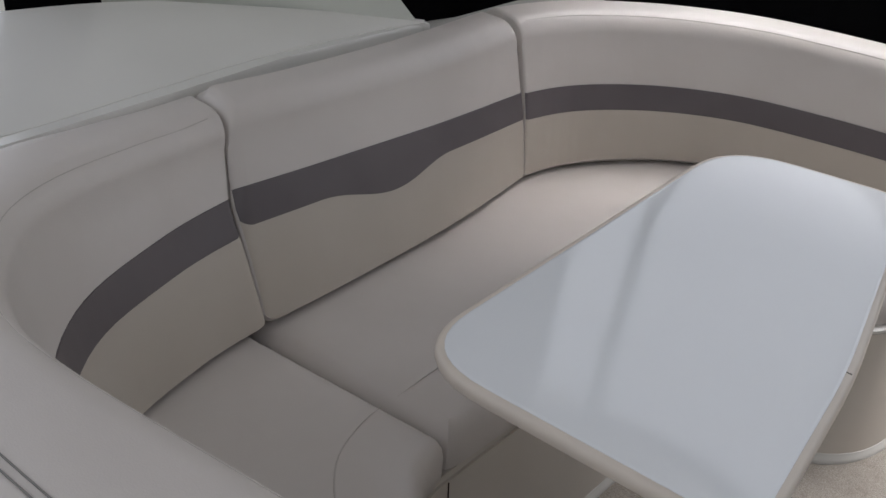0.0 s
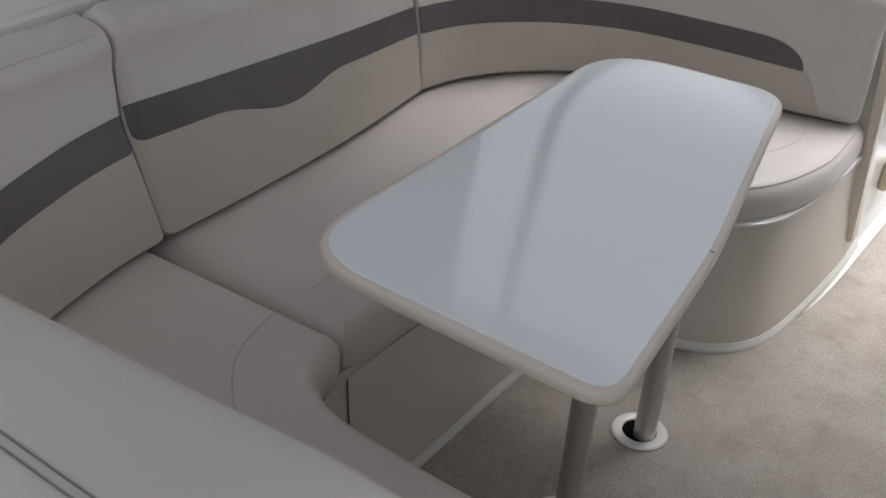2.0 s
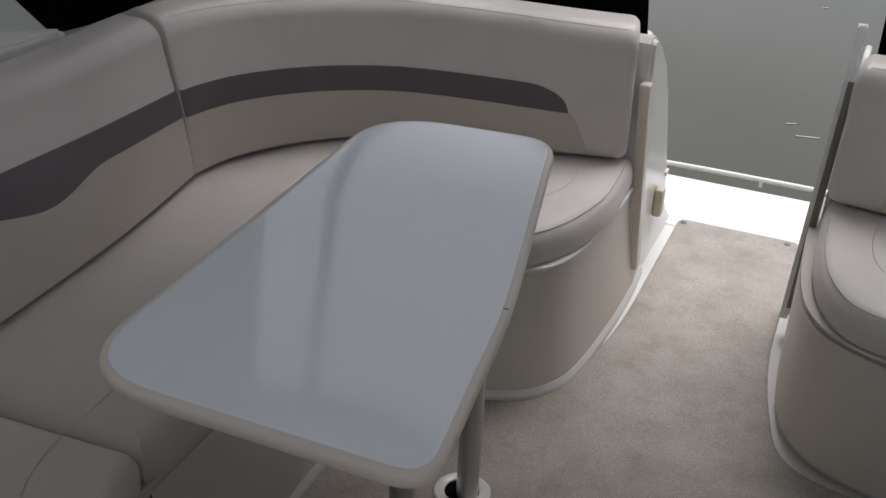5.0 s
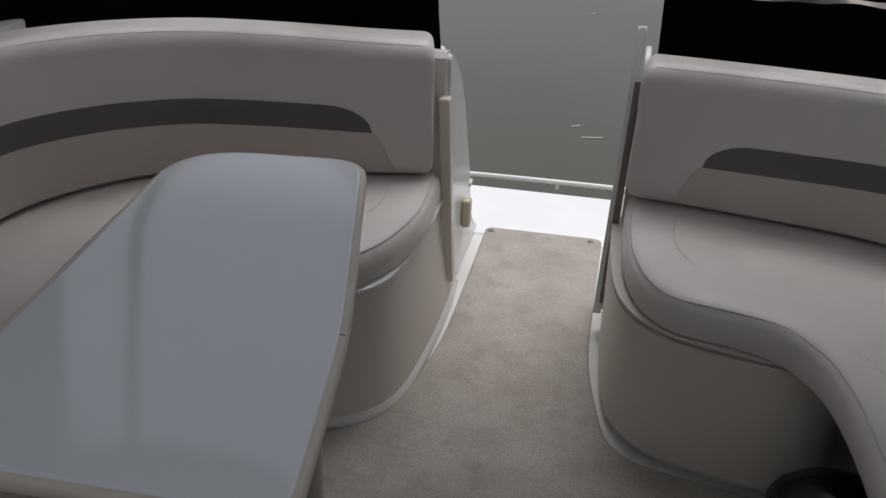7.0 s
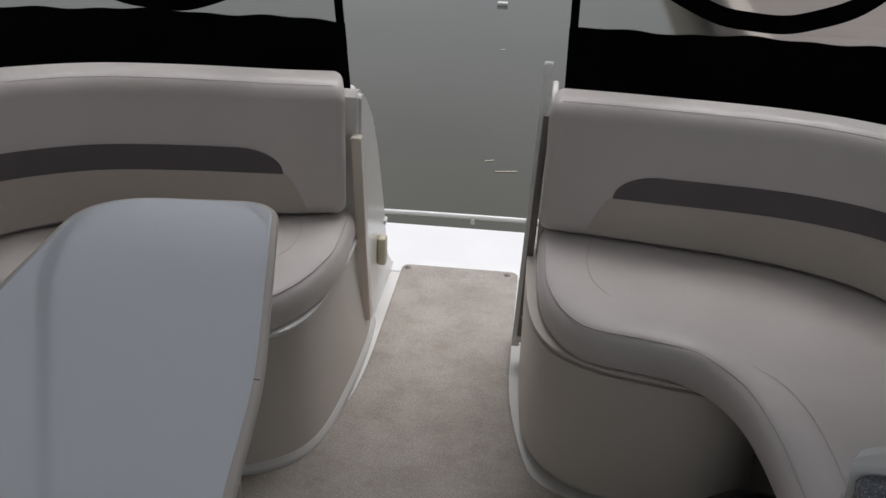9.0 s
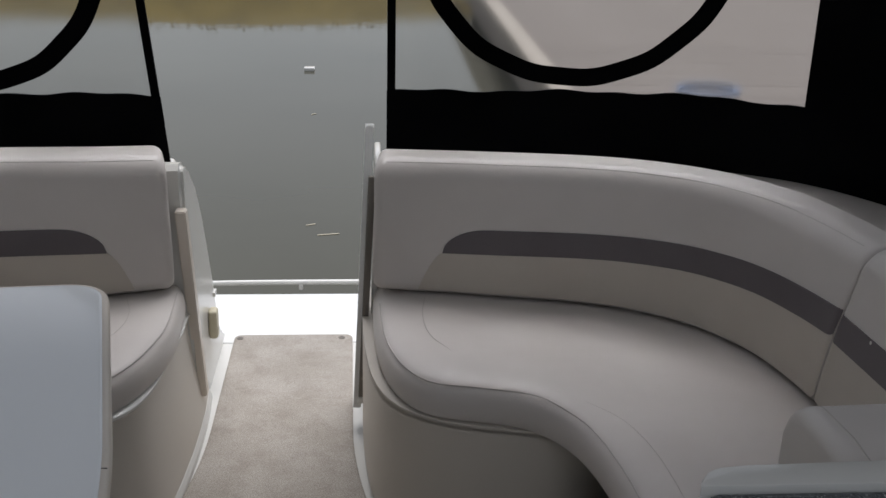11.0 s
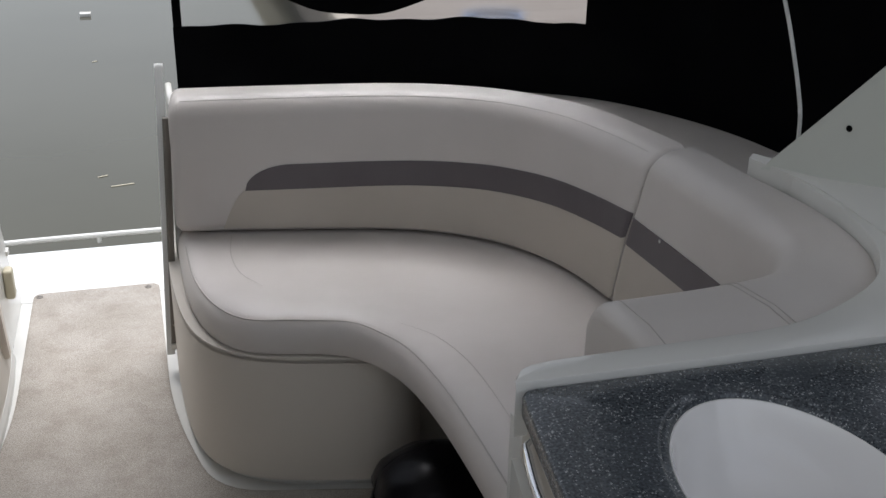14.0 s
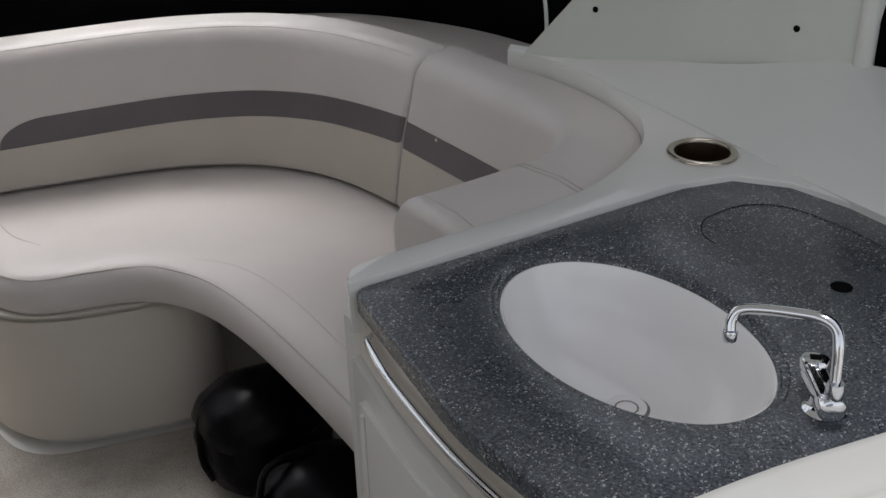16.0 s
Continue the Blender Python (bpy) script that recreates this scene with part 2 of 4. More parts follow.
    return m


CARPET, GRANITE, WATER = carpet_material(), granite_material(), water_material()
CLEAR_VINYL, HAZY_VINYL = vinyl_window_material("clear vinyl sheet", 0.14), vinyl_window_material("hazy vinyl sheet", 0.2)


# ---- building helpers ----
geometry = mathutils.geometry

def part(name, bm, mat, parent=None, label="", smooth=True):
    me = bpy.data.meshes.new(name)
    bmesh.ops.recalc_face_normals(bm, faces=bm.faces[:])
    bm.to_mesh(me)
    bm.free()
    me.materials.append(mat)
    if smooth:
        me.shade_smooth()
        me.set_sharp_from_angle(angle=radians(38))
    ob = new(name, me)
    if parent is not None:
        ob.parent = parent
        ob.matrix_parent_inverse = parent.matrix_world.inverted()
    if label:
        ob["label"] = label
    return ob


def thing(name, at, label, category, group="", kind=""):
    ob = new(name)
    ob.empty_display_size = 0.05
    ob.location = at
    bpy.context.view_layer.update()
    return tagged(ob, label, category, group, kind)


def spline(points, step=0.03):
    """A smooth line through the points, in even steps."""
    p = [Vector(q) for q in points]
    p = [2 * p[0] - p[1]] + p + [2 * p[-1] - p[-2]]
    dense = []
    for i in range(1, len(p) - 2):
        for k in range(24):
            u = k / 24
            dense.append(0.5 * (2 * p[i] + (p[i + 1] - p[i - 1]) * u + (2 * p[i - 1] - 5 * p[i] + 4 * p[i + 1] - p[i + 2]) * u**2
                                + (3 * p[i] - p[i - 1] - 3 * p[i + 1] + p[i + 2]) * u**3))
    dense.append(p[-2])
    run = [0.0]
    for a, b in zip(dense, dense[1:]):
        run.append(run[-1] + (b - a).length)
    count = max(2, round(run[-1] / step))
    out, j = [], 0
    for k in range(count + 1):
        s = run[-1] * k / count
        while j < len(run) - 2 and run[j + 1] < s:
            j += 1
        f = (s - run[j]) / max(run[j + 1] - run[j], 1e-9)
        out.append(dense[j].lerp(dense[j + 1], f))
    return out


def line_length(path):
    return sum((b - a).length for a, b in zip(path, path[1:]))


def station(path, s, side):
    """Point and outward normal at the distance s along a flat line."""
    for i, (a, b) in enumerate(zip(path, path[1:])):
        d = (b - a).length
        if s <= d or i == len(path) - 2:
            q = a.lerp(b, s / max(d, 1e-9))
            prev, nxt = path[max(i - 1, 0)], path[min(i + 2, len(path) - 1)]
            f = min(max(s / max(d, 1e-9), 0), 1)
            t0, t1 = (b - prev).normalized(), (nxt - a).normalized()
            t = t0.lerp(t1, f).normalized()
            return Vector((q.x, q.y)), Vector((t.y, -t.x)) * side
        s -= d


def sweep(path, profile, side=1, ends=(0.0, 0.0), shut=True):
    """A closed profile of (outward, height) carried along a flat line, each end rounded. profile may be a function of the distance."""
    length = line_length(path)
    ends = ends if isinstance(ends, tuple) else (ends, ends)
    stops = set(np.linspace(ends[0], length - ends[1], max(2, round(length / 0.03))).tolist())
    for a in range(6):
        if ends[0]:
            stops.add(ends[0] * (1 - math.cos(a * math.pi / 10)))
        if ends[1]:
            stops.add(length - ends[1] * (1 - math.cos(a * math.pi / 10)))
    bm, rings = bmesh.new(), []
    for s in sorted(stops):
        q, n = station(path, s, side)
        prof = profile(s) if callable(profile) else profile
        cx, cz = sum(p[0] for p in prof) / len(prof), sum(p[1] for p in prof) / len(prof)
        r, d = (ends[0], s) if s < length / 2 else (ends[1], length - s)
        inset = r - math.sqrt(max(r * r - (r - d) ** 2, 0)) if r > 0 and d < r else 0
        ring = []
        for u, z in prof:
            w = math.hypot(u - cx, z - cz)
            f = max(0.05, (w - inset) / w) if w > 1e-6 else 1
            ring.append(bm.verts.new((q.x + n.x * (cx + (u - cx) * f), q.y + n.y * (cx + (u - cx) * f), cz + (z - cz) * f)))
        rings.append(ring)
    k = len(rings[0])
    for a, b in zip(rings, rings[1:]):
        for i in range(k if shut else k - 1):
            bm.faces.new((a[i], a[(i + 1) % k], b[(i + 1) % k], b[i]))
    if shut:
        bm.faces.new(rings[0])
        bm.faces.new(rings[-1])
    return bm


def tube(points, radius, sides=8, closed=False):
    bm, rings, a = bmesh.new(), [], None
    pts = [Vector(p) for p in points]
    for i, p in enumerate(pts):
        t = (pts[(i + 1) % len(pts) if closed else min(i + 1, len(pts) - 1)] - pts[i - 1 if closed or i else 0]).normalized()
        ref = Vector((0, 0, 1)) if abs(t.z) < 0.9 else Vector((1, 0, 0))
        a = t.cross(ref).normalized() if a is None else (a - t * a.dot(t)).normalized()
        b = t.cross(a)
        rr = radius(i / (len(pts) - 1)) if callable(radius) else radius
        rings.append([bm.verts.new(p + rr * (a * math.cos(2 * math.pi * k / sides) + b * math.sin(2 * math.pi * k / sides))) for k in range(sides)])
    pairs = list(zip(rings, rings[1:])) + ([(rings[-1], rings[0])] if closed else [])
    for a, b in pairs:
        for k in range(sides):
            bm.faces.new((a[k], a[(k + 1) % sides], b[(k + 1) % sides], b[k]))
    if not closed:
        bm.faces.new(rings[0])
        bm.faces.new(rings[-1])
    return bm


def box(x0, x1, y0, y1, z0, z1, bevel=0.004, seg=2):
    bm = bmesh.new()
    bmesh.ops.create_cube(bm, size=1, matrix=Matrix.Translation(((x0 + x1) / 2, (y0 + y1) / 2, (z0 + z1) / 2)) @ Matrix.Diagonal((x1 - x0, y1 - y0, z1 - z0, 1)))
    if bevel:
        bmesh.ops.bevel(bm, geom=bm.edges[:], offset=bevel, segments=seg, affect="EDGES", profile=0.5)
    return bm


def outline_offset(poly, d):
    """The closed outline moved inwards by d (counter-clockwise outlines)."""
    out = []
    for i, p in enumerate(poly):
        t = (poly[(i + 1) % len(poly)] - poly[i - 1]).normalized()
        out.append(p + Vector((-t.y, t.x)) * d)
    return out


def rounder(poly, times=3):
    """The closed outline with its sharp corners eased."""
    for _ in range(times):
        poly = [(poly[i - 1] + 2 * poly[i] + poly[(i + 1) % len(poly)]) / 4 for i in range(len(poly))]
    return poly


def inside(poly, p):
    hit = False
    for a, b in zip(poly, poly[1:] + poly[:1]):
        if (a.y > p.y) != (b.y > p.y) and p.x < (b.x - a.x) * (p.y - a.y) / (b.y - a.y) + a.x:
            hit = not hit
    return hit


def pillow(poly, rings, puff=0.0):
    """A solid over a closed outline: rings of (inset, height) from below to the top, its top face softly uneven by puff."""
    bm, made, lines = bmesh.new(), [], []
    for d, z in rings:
        line = outline_offset(poly, d)
        lines.append(line)
        made.append([bm.verts.new((p.x, p.y, z)) for p in line])
    k = len(poly)
    for a, b in zip(made, made[1:]):
        for i in range(k):
            bm.faces.new((a[i], a[(i + 1) % k], b[(i + 1) % k], b[i]))
    for line, z, soft in ((lines[0], rings[0][1], 0.0), (lines[-1], rings[-1][1], puff)):
        pts = [p.copy() for p in line]
        if soft:
            xs, ys = [p.x for p in line], [p.y for p in line]
            for gx in np.arange(min(xs), max(xs), 0.045):
                for gy in np.arange(min(ys), max(ys), 0.045):
                    q = Vector((gx, gy))
                    if inside(line, q) and min((q - p).length for p in line) > 0.025:
                        pts.append(q)
        co, _, faces, *_ = geometry.delaunay_2d_cdt(pts, [(i, (i + 1) % k) for i in range(k)], [], 1, 1e-5)
        vs = []
        for p in co:
            near = min((p - q).length for q in line) if soft else 0
            vs.append(bm.verts.new((p.x, p.y, z + min(near, 0.08) / 0.08 * soft * (1 + 0.6 * noise.noise(Vector((p.x * 4, p.y * 4, 0)))))))
        for f in faces:
            bm.faces.new([vs[i] for i in f])
    bmesh.ops.remove_doubles(bm, verts=bm.verts[:], dist=1e-4)
    return bm


def lathe(profile, at, axis=(0, 0, 1), sides=32, squash=(1, 1), shut=(True, True)):
    """A turned form: profile of (radius, height), its ends shut or left open."""
    bm, rings = bmesh.new(), []
    turn = Vector((0, 0, 1)).rotation_difference(Vector(axis)).to_matrix()
    for r, h in profile:
        rings.append([bm.verts.new(Vector(at) + turn @ Vector((r * squash[0] * math.cos(2 * math.pi * k / sides), r * squash[1] * math.sin(2 * math.pi * k / sides), h))) for k in range(sides)])
    for a, b in zip(rings, rings[1:]):
        for k in range(sides):
            bm.faces.new((a[k], a[(k + 1) % sides], b[(k + 1) % sides], b[k]))
    for ring, closed in zip((rings[0], rings[-1]), shut):
        if closed:
            bm.faces.new(ring)
    return bm


def prism(poly, z0, z1, bevel=0.0, seg=2):
    bm = bmesh.new()
    low = [bm.verts.new((p[0], p[1], z0)) for p in poly]
    top = [bm.verts.new((p[0], p[1], z1)) for p in poly]
    k = len(poly)
    for i in range(k):
        bm.faces.new((low[i], low[(i + 1) % k], top[(i + 1) % k], top[i]))
    bm.faces.new(low)
    bm.faces.new(top)
    if bevel:
        edges = [e for e in bm.edges if abs(e.verts[0].co.z - e.verts[1].co.z) < 1e-6]
        bmesh.ops.bevel(bm, geom=edges, offset=bevel, segments=seg, affect="EDGES", profile=0.5)
    return bm


def rounded(corners, radii, seg=8):
    """A closed outline with rounded corners."""
    out, k = [], len(corners)
    for i in range(k):
        p, a, b = Vector(corners[i]), Vector(corners[i - 1]), Vector(corners[(i + 1) % k])
        r = radii[i] if isinstance(radii, (list, tuple)) else radii
        u, v = (a - p).normalized(), (b - p).normalized()
        p0, p1 = p + u * r, p + v * r
        for j in range(seg + 1):
            f = j / seg
            out.append((1 - f) ** 2 * p0 + 2 * f * (1 - f) * p + f**2 * p1)
    return out


def resample(poly, step):
    out = []
    for a, b in zip(poly, poly[1:] + poly[:1]):
        c = max(1, round((b - a).length / step))
        out += [a.lerp(b, i / c) for i in range(c)]
    return out


# ---- floor, hull and deck ----
SEAT, TOP = 0.46, 0.83
floor = part("floor", prism([(-1.75, -1.6), (1.75, -1.6), (1.75, 2.62), (0.16, 2.62), (0.16, 3.02), (-0.40, 3.02), (-0.40, 2.62), (-1.75, 2.62)], -0.12, -0.012), GELCOAT, smooth=False)
tagged(floor, "white moulded cockpit sole under the carpet", "floor", kind="structure")

carpet_line = rounded([(-1.2, -1.2), (0.62, -1.2), (0.62, 0.6), (0.62, 1.725), (0.178, 1.82), (0.092, 2.2), (0.082, 3.03), (-0.315, 3.03), (-0.315, 2.2), (-0.40, 1.80), (-0.76, 1.70), (-0.76, 0.6)],
                      [0.02, 0.02, 0.02, 0.06, 0.12, 0.2, 0.03, 0.03, 0.2, 0.12, 0.06, 0.02], 6)
carpet = tagged(part("carpet", pillow(resample(carpet_line, 0.05), [(0, -0.012), (0, -0.003), (0.004, 0.0), (0.012, 0.0005)]), CARPET), "beige-grey cut pile cockpit carpet with darker worn patches", "carpet")
for sx in (-0.295, 0.046):
    snap = thing("carpet_snap", (sx, 2.997, 0), "small round metal snap holding the carpet corner", "snap", "carpet snaps")
    part("base", lathe([(0.011, 0.0), (0.011, 0.002), (0.009, 0.0035), (0.005, 0.004)], (sx, 2.997, 0.0), sides=16), TRACK, snap)
    part("cap", lathe([(0.005, 0.0035), (0.005, 0.006), (0.003, 0.007)], (sx, 2.997, 0), sides=12), TRACK, snap)

# lines of the seat backs, on the seat
LINE_A = spline([(-0.08, 0.225), (-0.30, 0.225), (-0.60, 0.225), (-0.86, 0.23), (-0.98, 0.255), (-1.08, 0.325), (-1.155, 0.435), (-1.2015, 0.60), (-1.217, 0.69), (-1.2250, 0.774)])
LINE_B = spline([(-1.228, 0.777), (-1.234, 1.00), (-1.258, 1.35), (-1.310, 1.703)])
LINE_C = spline([(-1.313, 1.706), (-1.30, 1.80), (-1.27, 1.89), (-1.21, 1.99), (-1.12, 2.09), (-0.98, 2.185), (-0.78, 2.245), (-0.55, 2.29), (-0.375, 2.335)])
LINE_D = spline([(0.145, 2.327), (0.30, 2.302), (0.47, 2.269), (0.67, 2.225), (0.81, 2.17), (0.935, 2.08), (1.03, 1.94), (1.075, 1.80), (1.096, 1.68)])
LINE_E = spline([(1.0965, 1.677), (1.122, 1.45), (1.138, 1.26), (1.13, 1.15), (1.07, 1.07), (0.96, 1.045), (0.84, 1.035), (0.738, 1.03)])


def span(a, b, length):
    """A value that runs evenly from a to b along a line."""
    return lambda s: a + (b - a) * min(max(s / length, 0), 1)


def front(z, lean=0.055, top=0.85):
    """How far the face of a seat back stands behind its foot at the height z."""
    f = (z - SEAT) / (top - SEAT)
    return lean * f - 0.010 * math.sin(math.pi * min(max(f, 0), 1))


CROWN = 0.06


def back_profile(lean, depth=0.2, top=0.85):
    foot = [(0.055, SEAT + 0.001), (0.028, SEAT - 0.002), (0.012, SEAT + 0.001), (0.004, SEAT + 0.010)]
    front_side = foot + [(front(z, lean, top), z) for z in np.linspace(SEAT + 0.026, top - CROWN, 9)]
    c = front(top - CROWN, lean, top) + CROWN
    crown = [(c - CROWN * math.cos(a), top - CROWN + CROWN * math.sin(a)) for a in np.linspace(0.2, math.pi / 2, 8)]
    d = max(depth, c + 0.07)
    rear = [((c + d) / 2, top + 0.004), (d - 0.03, top - 0.002), (d - 0.008, top - 0.016), (d, top - 0.045), (d, SEAT + 0.001)]
    return front_side + crown + rear


def panel(path, side, s0, s1, low, high, lean, top, depth, ends, off=0.003, rows=6):
    """A sewn panel lying on the face of a seat back between two heights."""
    bm, grid, length = bmesh.new(), [], line_length(path)
    for s in np.linspace(s0, s1, max(8, round(abs(s1 - s0) / 0.005))):
        q, n = station(path, s, side)
        lo, hi = low(s), max(high(s), low(s) + 0.0015)
        prof = back_profile(lean(s), depth(s), top(s))
        cx, cz = sum(p[0] for p in prof) / len(prof), sum(p[1] for p in prof) / len(prof)
        r, d = (ends[0], s) if s < length / 2 else (ends[1], length - s)
        inset = r - math.sqrt(max(r * r - (r - d) ** 2, 0)) if r > 0 and d < r else 0
        col = []
        for j in range(-1, rows + 2):
            z = lo + (hi - lo) * min(max(j, 0), rows) / rows
            u = front(z, lean(s), top(s)) - (off if 0 <= j <= rows else -0.006)
            if inset:
                w = math.hypot(u - cx, z - cz)
                f = max(0.05, (w - inset) / w)
                u, z = cx + (u - cx) * f, cz + (z - cz) * f
            col.append(bm.verts.new((q.x + n.x * u, q.y + n.y * u, z)))
        grid.append(col)
    for a, b in zip(grid, grid[1:]):
        for j in range(len(a) - 1):
            bm.faces.new((a[j], a[j + 1], b[j + 1], b[j]))
    return bm


BAND = 0.066


def seat_back(home, path, label, lean, foot_z, depth, top, wavy=None, end=None, stripe_to=None, ends=(0.009, 0.009)):
    """A sewn seat back: pale body, charcoal stripe and beige lower panel. end: where the stripe tapers off, and to which side it runs."""
    side, length = -1, line_length(path)
    s0, s1 = 0.12 * ends[0], (length - 0.12 * ends[1] if stripe_to is None else stripe_to)
    ob = part("backrest", sweep(path, lambda s: back_profile(lean(s), depth(s), top(s)), side, ends), VINYL, home, label)
    lo = (lambda s: foot_z(s) - wavy(s)) if wavy else foot_z
    hi = lambda s: foot_z(s) + BAND
    foot = lambda s: SEAT + 0.012
    a0, a1, b0, b1, roof = s0, s1, s0, s1, lo
    if end is not None:
        tip, sgn = end
        hi = lambda s: foot_z(s) + BAND * math.sqrt(max(0.0, 1 - max(0.0, 1 - (s - tip) * sgn / 0.12) ** 2))
        w = 0.062
        roof = lambda s: lo(s) if (tip - s) * sgn <= 0 else foot(s) + (lo(s) - foot(s)) * max(0.0, 1 - ((tip - s) * sgn / w) ** 1.6)
        if sgn > 0:
            a0, b0 = tip, tip - w
        else:
            a1, b1 = tip, tip + w
    part("stripe", panel(path, side, a0, a1, lo, hi, lean, top, depth, ends), VINYL_GREY, ob, "charcoal vinyl stripe")
    part("lower_panel", panel(path, side, b0, b1, foot, lambda s: roof(s) - 0.0005, lean, top, depth, ends, 0.002), VINYL_TAN, ob, "beige lower panel")
    return ob


def dip(s):
    """The lower edge of the stripe on the side seat back dips in the middle."""
    f = (s - 0.19) / 0.42
    return 0.034 * (0.5 - 0.5 * math.cos(2 * math.pi * f**1.05)) if 0 < f < 1 else 0.0


settee_p = thing("settee", (-0.9, 1.5, 0), "U-shaped pale vinyl settee with charcoal stripe round the table", "settee", "cockpit settees")
settee_s = thing("settee", (0.6, 1.9, 0), "curved pale vinyl settee with charcoal stripe beside the wet bar", "settee", "cockpit settees")
LA, LB, LC, LD, LE = (line_length(p) for p in (LINE_A, LINE_B, LINE_C, LINE_D, LINE_E))
back_a = seat_back(settee_p, LINE_A, "curved pale vinyl backrest with charcoal stripe at the forward corner", lambda s: 0.03 + 0.14 * max(0, s - 0.22) / (LA - 0.22), span(0.623, 0.638, LA), span(0.36, 0.28, LA), lambda s: 0.892 - 0.042 * min(1, max(0, (s - 1.07) / 0.35)), ends=(0.03, 0.014))
back_b = seat_back(settee_p, LINE_B, "straight pale vinyl side backrest with wavy charcoal stripe", span(0.168, 0.073, LB), lambda s: 0.650 - 0.028 * s / LB + 0.006 * math.sin(math.pi * s / LB), span(0.26, 0.20, LB), span(0.86, 0.86, LB), wavy=dip, ends=(0.030, 0.012))
back_c = seat_back(settee_p, LINE_C, "curved pale vinyl corner backrest ending at the transom gate", span(0.07, 0.03, LC), span(0.616, 0.574, LC), span(0.20, 0.19, LC), span(0.86, 0.815, LC), end=(LC - 0.165, -1), ends=(0.009, 0.025))
back_d = seat_back(settee_s, LINE_D, "curved pale vinyl aft backrest beside the transom gate", span(0.03, 0.03, LD), lambda s: 0.574 + 0.060 * (max(s, 0) / LD) ** 1.6, span(0.15, 0.14, LD), span(0.815, 0.846, LD), end=(0.185, 1), ends=(0.025, 0.016))
back_e = seat_back(settee_s, LINE_E, "pale vinyl backrest wrapping round into a padded armrest", span(0.03, 0.02, LE), lambda s: 0.617 + 0.010 * max(0, 1 - s / 0.45), lambda s: 0.165 + 0.012 * math.exp(-((s - 0.45) / 0.15) ** 2) + 0.067 * min(1, max(0, (s - 0.50) / 0.25)), span(0.85, 0.85, LE), stripe_to=0.62, ends=(0.014, 0.026))


def on_back(path, s, out, z):
    q, n = station(path, s, -1)
    return (q.x + n.x * out, q.y + n.y * out, z)


for out in (0.228, 0.240):
    part("stitching", tube([on_back(LINE_A, s, out, 0.8965) for s in np.linspace(0.04, 1.06, 70)], 0.0013, 5), SEAM_DARK, back_a, "double stitching")
for s in (LE - 0.226, LE - 0.237, LE - 0.036):
    prof = back_profile(0.022, 0.231, 0.85)[2 if s > LE - 0.1 else 8:-2]
    part("stitching", tube([on_back(LINE_E, s, u - 0.0008 * (0.08 - u) / 0.08, z + 0.0006) for u, z in prof], 0.0009, 5), SEAM, back_e)


rivet = Vector(on_back(LINE_E, 0.140, front(0.684, 0.03) - 0.003, 0.684))
part("rivet", lathe([(0.0042, 0.0), (0.0042, 0.0012), (0.0025, 0.0022)], rivet, rivet - Vector(on_back(LINE_E, 0.140, 0.1, 0.684)), 12), GELCOAT, back_e, "small white rivet")
part("button", lathe([(0.0065, 0.0), (0.0065, 0.003), (0.004, 0.0045)], (0.732, 1.0, 0.715), (-1, 0, 0.2), 12), STEEL, back_e, "small steel snap")


def crown_seam(ob, path, lean, top):
    """A sewn seam along the front of the rolled top."""
    length, pts = line_length(path), []
    for s in np.linspace(0.03, length - 0.03, round(length / 0.025)):
        c = front(top(s) - CROWN, lean(s), top(s)) + CROWN
        pts.append(on_back(path, s, c - CROWN * math.cos(0.95), top(s) - CROWN + CROWN * math.sin(0.95)))
    part("crown_seam", tube(pts, 0.0008, 5), SEAM, ob)


crown_seam(back_a, LINE_A, lambda s: 0.03 + 0.14 * max(0, s - 0.22) / (LA - 0.22), lambda s: 0.892 - 0.042 * min(1, max(0, (s - 1.07) / 0.35)))
crown_seam(back_c, LINE_C, span(0.07, 0.03, LC), span(0.86, 0.815, LC))
crown_seam(back_d, LINE_D, span(0.03, 0.03, LD), span(0.815, 0.846, LD))


def lean_joint(backs, at, along, k, reach, base):
    """Lets the joint between two seat backs lean along the seat with height."""
    for ob in backs:
        for piece in [ob, *ob.children]:
            for v in piece.data.vertices:
                d = (Vector((v.co.x, v.co.y)) - at).dot(along)
                if abs(d) < reach and (Vector((v.co.x, v.co.y)) - at).length < 0.5 and v.co.z > base:
                    move = along * k * (v.co.z - base) * (1 - abs(d) / reach)
                    v.co.x += move.x
                    v.co.y += move.y


lean_joint((back_d, back_e), LINE_E[0].copy(), (LINE_E[1] - LINE_D[-2]).normalized(), 0.17, 0.30, SEAT)
lean_joint((back_a, back_b), LINE_B[0].copy(), (LINE_B[1] - LINE_A[-2]).normalized(), 0.33, 0.25, 0.68)

# ---- seat cushions ----
def seat_cushion(home, outline, label, step=0.03, ease=3):
    poly = resample([Vector(p) for p in outline], step)
    area = sum(a.x * b.y - b.x * a.y for a, b in zip(poly, poly[1:] + poly[:1]))
    poly = poly if area > 0 else poly[::-1]
    return part("seat", pillow(rounder(poly, ease), [(0.02, 0.355), (0.004, 0.360), (0.0, 0.374), (0.0, 0.40), (0.004, 0.420), (0.014, 0.437), (0.03, 0.447)], 0.007), VINYL, home, label)


def behind(path, d, side=-1):
    n = len(path)
    out = []
    for i in range(n):
        t = (path[min(i + 1, n - 1)] - path[max(i - 1, 0)]).normalized()
        out.append(path[i] + Vector((t.y, -t.x)) * side * d)
    return out


